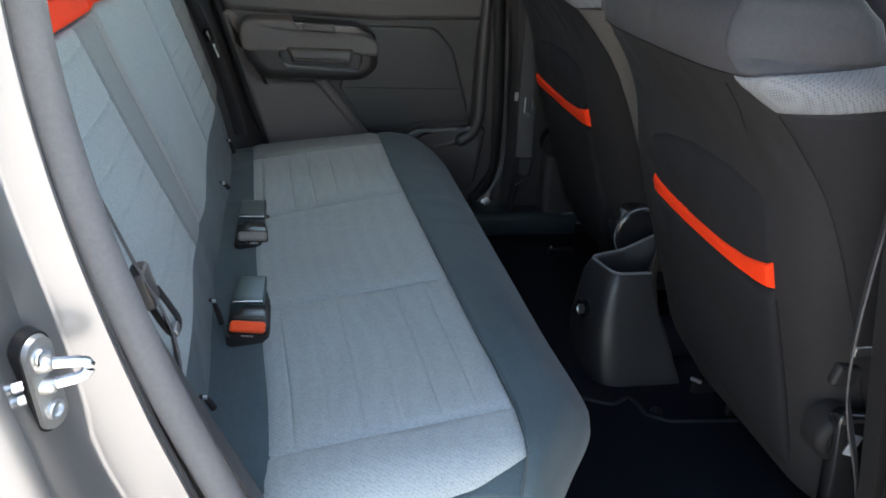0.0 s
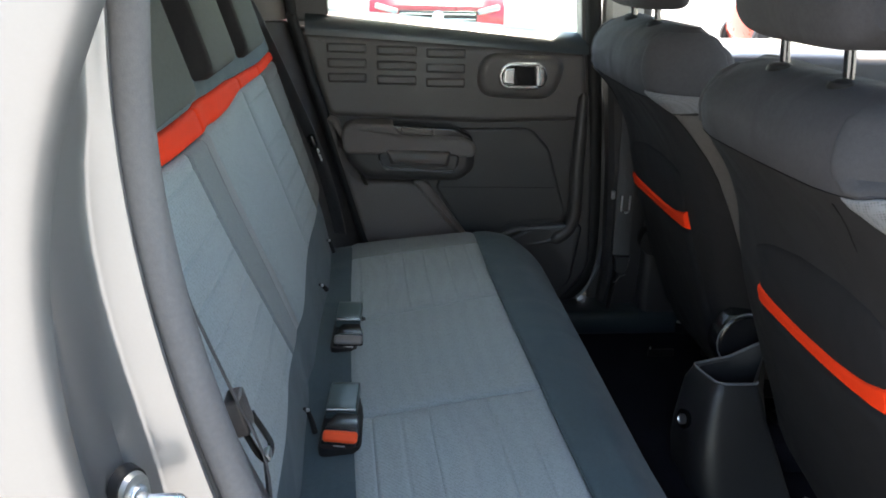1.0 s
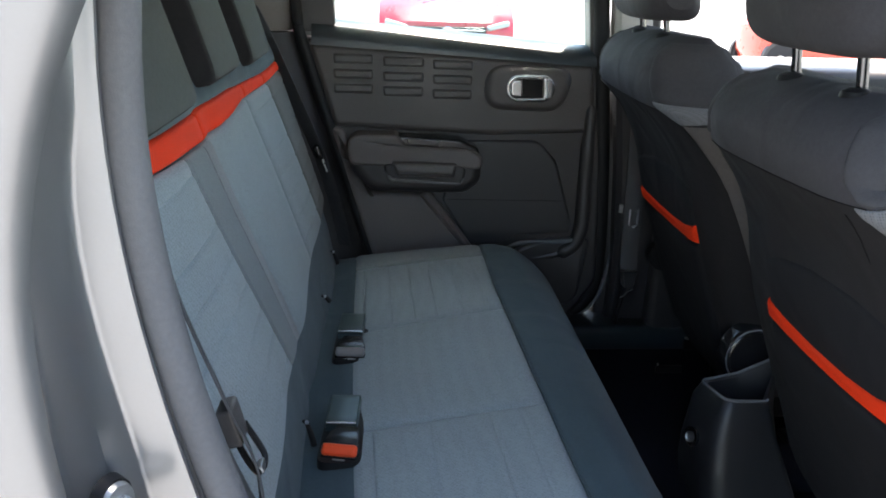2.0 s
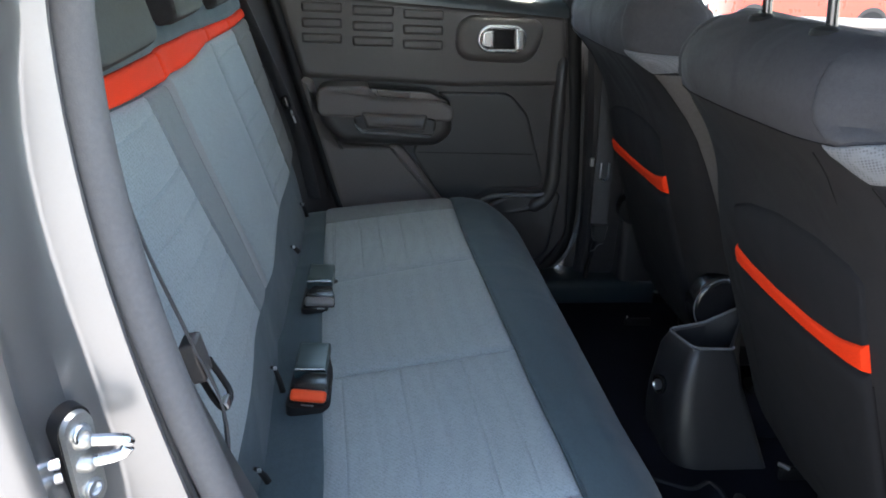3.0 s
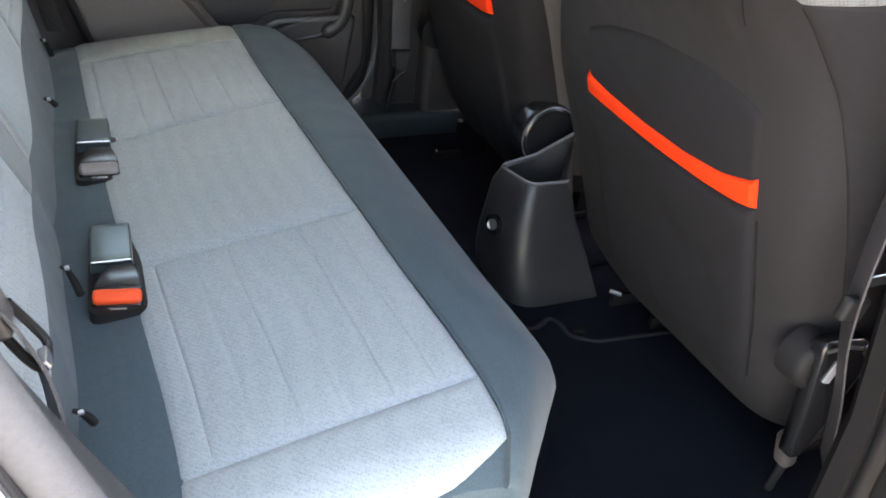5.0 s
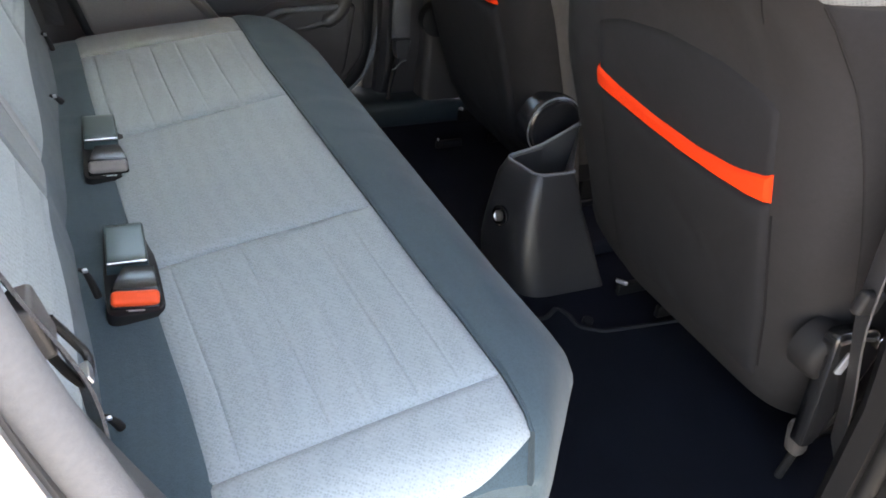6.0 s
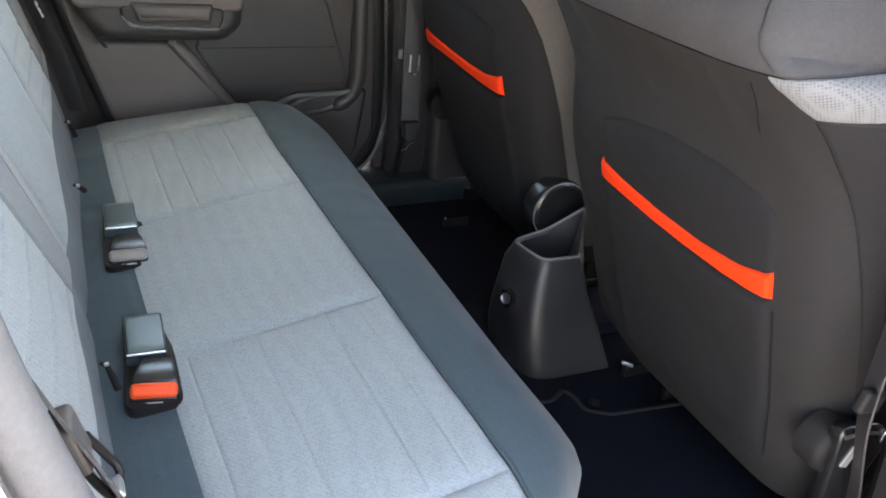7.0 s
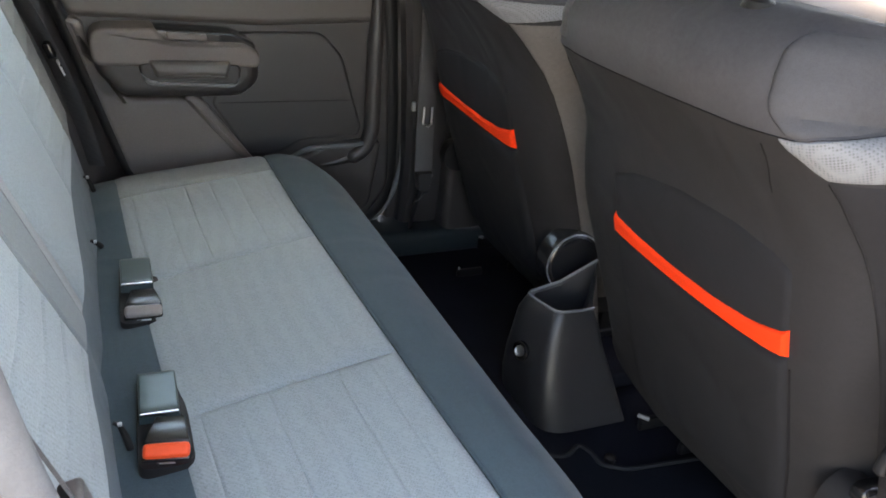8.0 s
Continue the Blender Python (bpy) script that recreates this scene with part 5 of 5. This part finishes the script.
RIM = ((0.357, 0.038), (0.379, -0.050))
loft("body", PLASTIC_CONSOLE, console, [console_ring(0.337, (0.352, 0.082), (0.345, -0.114), 0.524, 0.06), console_ring(0.38, (0.345, 0.074), (0.339, -0.102), 0.509, 0.05), console_ring(0.43, (0.342, 0.064), (0.342, -0.087), 0.492, 0.045),
                                console_ring(0.48, (0.344, 0.053), (0.355, -0.071), 0.472, 0.035, 0.0, 0.50), console_ring(0.52, (0.346, 0.047), (0.367, -0.060), 0.462, 0.03, 1.5, 0.50), console_ring(0.546, *RIM, 0.452, 0.024, 2.2, 0.505),
                                console_ring(0.5505, (0.361, 0.034), (0.382, -0.046), 0.450, 0.022, 2.2, 0.505), console_ring(0.5475, (0.366, 0.029), (0.386, -0.041), 0.446, 0.020, 2.2, 0.50),
                                console_ring(0.520, (0.372, 0.025), (0.390, -0.037), 0.442, 0.018, 0.8, 0.49), console_ring(0.490, (0.378, 0.022), (0.393, -0.034), 0.438, 0.018, 0.0, 0.48)], "grained black plastic")
rim_line = console_ring(0.550, (0.3595, 0.0355), (0.3805, -0.0475), 0.452, 0.023, 2.2, 0.505)
# the highlight on the tray's edge is put into this paler tube
tube("rim", PLASTIC_HIGHLIGHT, console, rim_line, 0.0030, 8, "rim with its highlight in the colour")
slab("core", CARPET, console, 0.46, 0.95, -0.030, 0.028, 0.337, 0.372, 0.01)
disc("screw", STEEL, console, (0.336, -0.012, 0.457), (-1, -0.2, 0.1), ((0.010, -0.004), (0.010, 0.003), (0.006, 0.005), (0.0045, 0.002)), 16, "bright trim screw")
disc("screw_cup", PLASTIC_GLOSS, console, (0.339, -0.012, 0.457), (-1, -0.2, 0.1), ((0.018, -0.006), (0.019, 0.001), (0.015, 0.002), (0.012, -0.003)), 20)
slab("lid", PLASTIC, console, 0.56, 0.95, -0.075, 0.065, 0.60, 0.66, 0.02, None, "", 3)
slab("lid_base", PLASTIC, console, 0.57, 0.95, -0.06, 0.05, 0.55, 0.605, 0.005)

# ---- mats and floor bits ----
mat = thing("floor_mat", (0.3, -0.4, FLOOR), "dark blue-black carpet floor mat", "floor mat")
bm = bmesh.new()
outline = rounded([(0.13, -0.66, 0.02), (0.13, -0.11, 0.03), (0.29, -0.14, 0.05), (0.356, -0.180, 0.03), (0.396, -0.154, 0.012), (0.405, -0.182, 0.012), (0.404, -0.214, 0.02), (0.442, -0.237, 0.03), (0.62, -0.255, 0.05), (0.66, -0.60, 0.06), (0.45, -0.66, 0.02)], 6)
lo = [bm.verts.new((p.x, p.y, FLOOR + 0.0005)) for p in outline]
hi = [bm.verts.new((p.x, p.y, FLOOR + 0.009)) for p in outline]
n = len(outline)
for i in range(n):
    bm.faces.new((lo[i - 1], lo[i], hi[i], hi[i - 1]))
bm.faces.new(hi)
bm.faces.new(lo)
bmesh.ops.triangulate(bm, faces=[f for f in bm.faces if len(f.verts) > 4])
part("carpet_sheet", bm, MAT_CLOTH, mat)
disc("fixing_stud", BLACK_METAL, mat, (0.432, -0.200, FLOOR + 0.006), (0, 0, 1), ((0.010, -0.004), (0.010, 0.003), (0.006, 0.006)), 14, "black fixing stud")
tube("binding", BINDING, mat, [(p.x, p.y, FLOOR + 0.009) for p in [*outline, outline[0], outline[1]]], 0.0045, 8, "bound edge")

# ---- door striker on the near frame ----
striker = thing("door_striker", (-0.41, -0.80, 0.877), "plated steel door striker bolted on a black base", "door latch")
MS = Matrix.Translation((-0.4090, -0.801, 0.8865)) @ Matrix.Rotation(radians(-30), 4, "Z") @ Matrix.Rotation(radians(5), 4, "X")


def oval(bm, hw, hh, x0, x1):
    lo, hi = [], []
    for k in range(28):
        a = 2 * math.pi * k / 28
        y = math.cos(a) * hw
        z = math.sin(a) * hw + (hh - hw) * (1 if math.sin(a) >= 0 else -1)
        lo.append(bm.verts.new(MS @ Vector((x0, y, z))))
        hi.append(bm.verts.new(MS @ Vector((x1, y * 0.93, z * 0.96))))
    for i in range(28):
        bm.faces.new((lo[i - 1], lo[i], hi[i], hi[i - 1]))
    bm.faces.new(hi)
    bm.faces.new(lo)


bm = bmesh.new()
oval(bm, 0.0150, 0.0435, -0.005, 0.0035)
part("base", bm, BLACK_METAL, striker, "black base pad")
bm = bmesh.new()
oval(bm, 0.0126, 0.0400, 0.003, 0.0075)
part("plate", bm, ZINC, striker)
for z in (0.023, -0.023):
    disc("bolt", STEEL, striker, MS @ Vector((0.0072, 0.0, z)), MS.to_3x3() @ Vector((1, 0, 0)), ((0.0076, 0.0), (0.0076, 0.0022), (0.0066, 0.0034), (0.0048, 0.0034), (0.0040, 0.001)), 20)
tube("loop", STEEL, striker, [(-0.408, -0.806, 0.9040), (-0.394, -0.805, 0.9035), (-0.381, -0.803, 0.9025), (-0.3765, -0.801, 0.9005), (-0.3750, -0.800, 0.8975), (-0.3755, -0.800, 0.8940), (-0.3790, -0.802, 0.8905), (-0.385, -0.804, 0.8890), (-0.394, -0.805, 0.8875), (-0.408, -0.806, 0.8860)], 0.0043, 8)
for z in (0.9040, 0.8860):
    disc("collar", ZINC, striker, (-0.4015, -0.8055, z), (1, 0.06, 0), ((0.0070, -0.006), (0.0068, 0.0), (0.0055, 0.004), (0.0040, 0.005)), 16)
for z in (0.8955, 0.8845):
    tube("stub", STEEL, striker, [(-0.415, -0.818, z), (-0.440, -0.832, z)], 0.0045, 10)


# ---- parked cars in the yard ----
def parked_car(at, turn, paint, label, length=4.1, width=1.75, height=1.5, overhang=0.75):
    """A hatchback, its nose to +x before the turn."""
    ob = thing("parked_car", (0, 0, 0), label, "car", "parked cars")
    L, W = length / 2, width / 2
    side = [(-L, 0.45), (-L + 0.02, 0.95), (-L + 0.15, 1.05), (-L + 0.55, height - 0.10), (-L + 1.1, height), (0.25, height - 0.03), (1.0, 1.02), (1.3, 0.98), (L - 0.25, 0.86), (L - 0.03, 0.68), (L, 0.45), (L - 0.1, 0.22), (-L + 0.1, 0.25)]
    rings = []
    for t in np.linspace(-1, 1, 11):
        k = 1 - abs(t) ** 3
        ring = []
        for x, z in side:
            tuck = 0.86 if z > 1.1 else 1.0
            ring.append(Vector((x * (0.93 + 0.07 * k), t * W * tuck, z - (0.03 * (1 - k) if z > 0.6 else 0))))
        rings.append(ring)
    loft("body", paint, ob, rings)
    slab("grille", PLASTIC_GLOSS, ob, L - 0.08, L + 0.015, -0.50, 0.50, 0.48, 0.62, 0.02)
    for z in (0.52, 0.58):
        slab("grille_bar", SATIN, ob, L - 0.02, L + 0.022, -0.48, 0.48, z - 0.008, z + 0.008, 0.004)
    disc("badge", SATIN, ob, (L + 0.012, 0, 0.55), (1, 0, 0), ((0.075, 0.0), (0.075, 0.012), (0.06, 0.016)), 24, "plain silver oval badge")
    for s in (-1, 1):
        slab("headlight", LAMP_GLASS, ob, -0.10, 0.10, -0.15, 0.15, -0.035, 0.035, 0.025, Matrix.Translation((L - 0.115, s * 0.655, 0.635)) @ Matrix.Rotation(s * radians(14), 4, "X"))
        slab("side_window", PLASTIC_GLOSS, ob, -1.35, 0.55, s * W * 0.90 - 0.02, s * W * 0.90 + 0.02, 1.08, 1.36, 0.04)
        for x in (-L + overhang, L - 0.80):
            wheel = disc("wheel", TYRE, ob, (x, s * (W - 0.09), 0.315), (0, s, 0), ((0.10, -0.10), (0.315, -0.10), (0.32, 0.06), (0.30, 0.10), (0.22, 0.10)), 32)
            disc("rim", SATIN, wheel, (x, s * (W - 0.09), 0.315), (0, s, 0), ((0.22, 0.07), (0.21, 0.098), (0.19, 0.088), (0.05, 0.105)), 10)
            disc("arch", PLASTIC, ob, (x, s * (W - 0.06), 0.33), (0, s, 0), ((0.37, -0.05), (0.37, 0.062), (0.33, 0.062)), 32)
    slab("windscreen", PLASTIC_GLOSS, ob, -0.02, 0.02, -0.66, 0.66, -0.32, 0.32, 0.01, Matrix.Translation((0.66, 0, 1.24)) @ Matrix.Rotation(radians(-59), 4, "Y"))
    ob.matrix_basis = Matrix.Translation(at) @ Matrix.Rotation(radians(turn), 4, "Z")
    return ob


parked_car((0.55, 11.4, 0), -90, RED_PAINT, "red hatchback parked facing the open door")
parked_car((9.1, 15.6, -DROP), 0, ORANGE_PAINT, "bright orange-red hatchback parked side on", 3.7, 1.68, 1.5, 0.38)
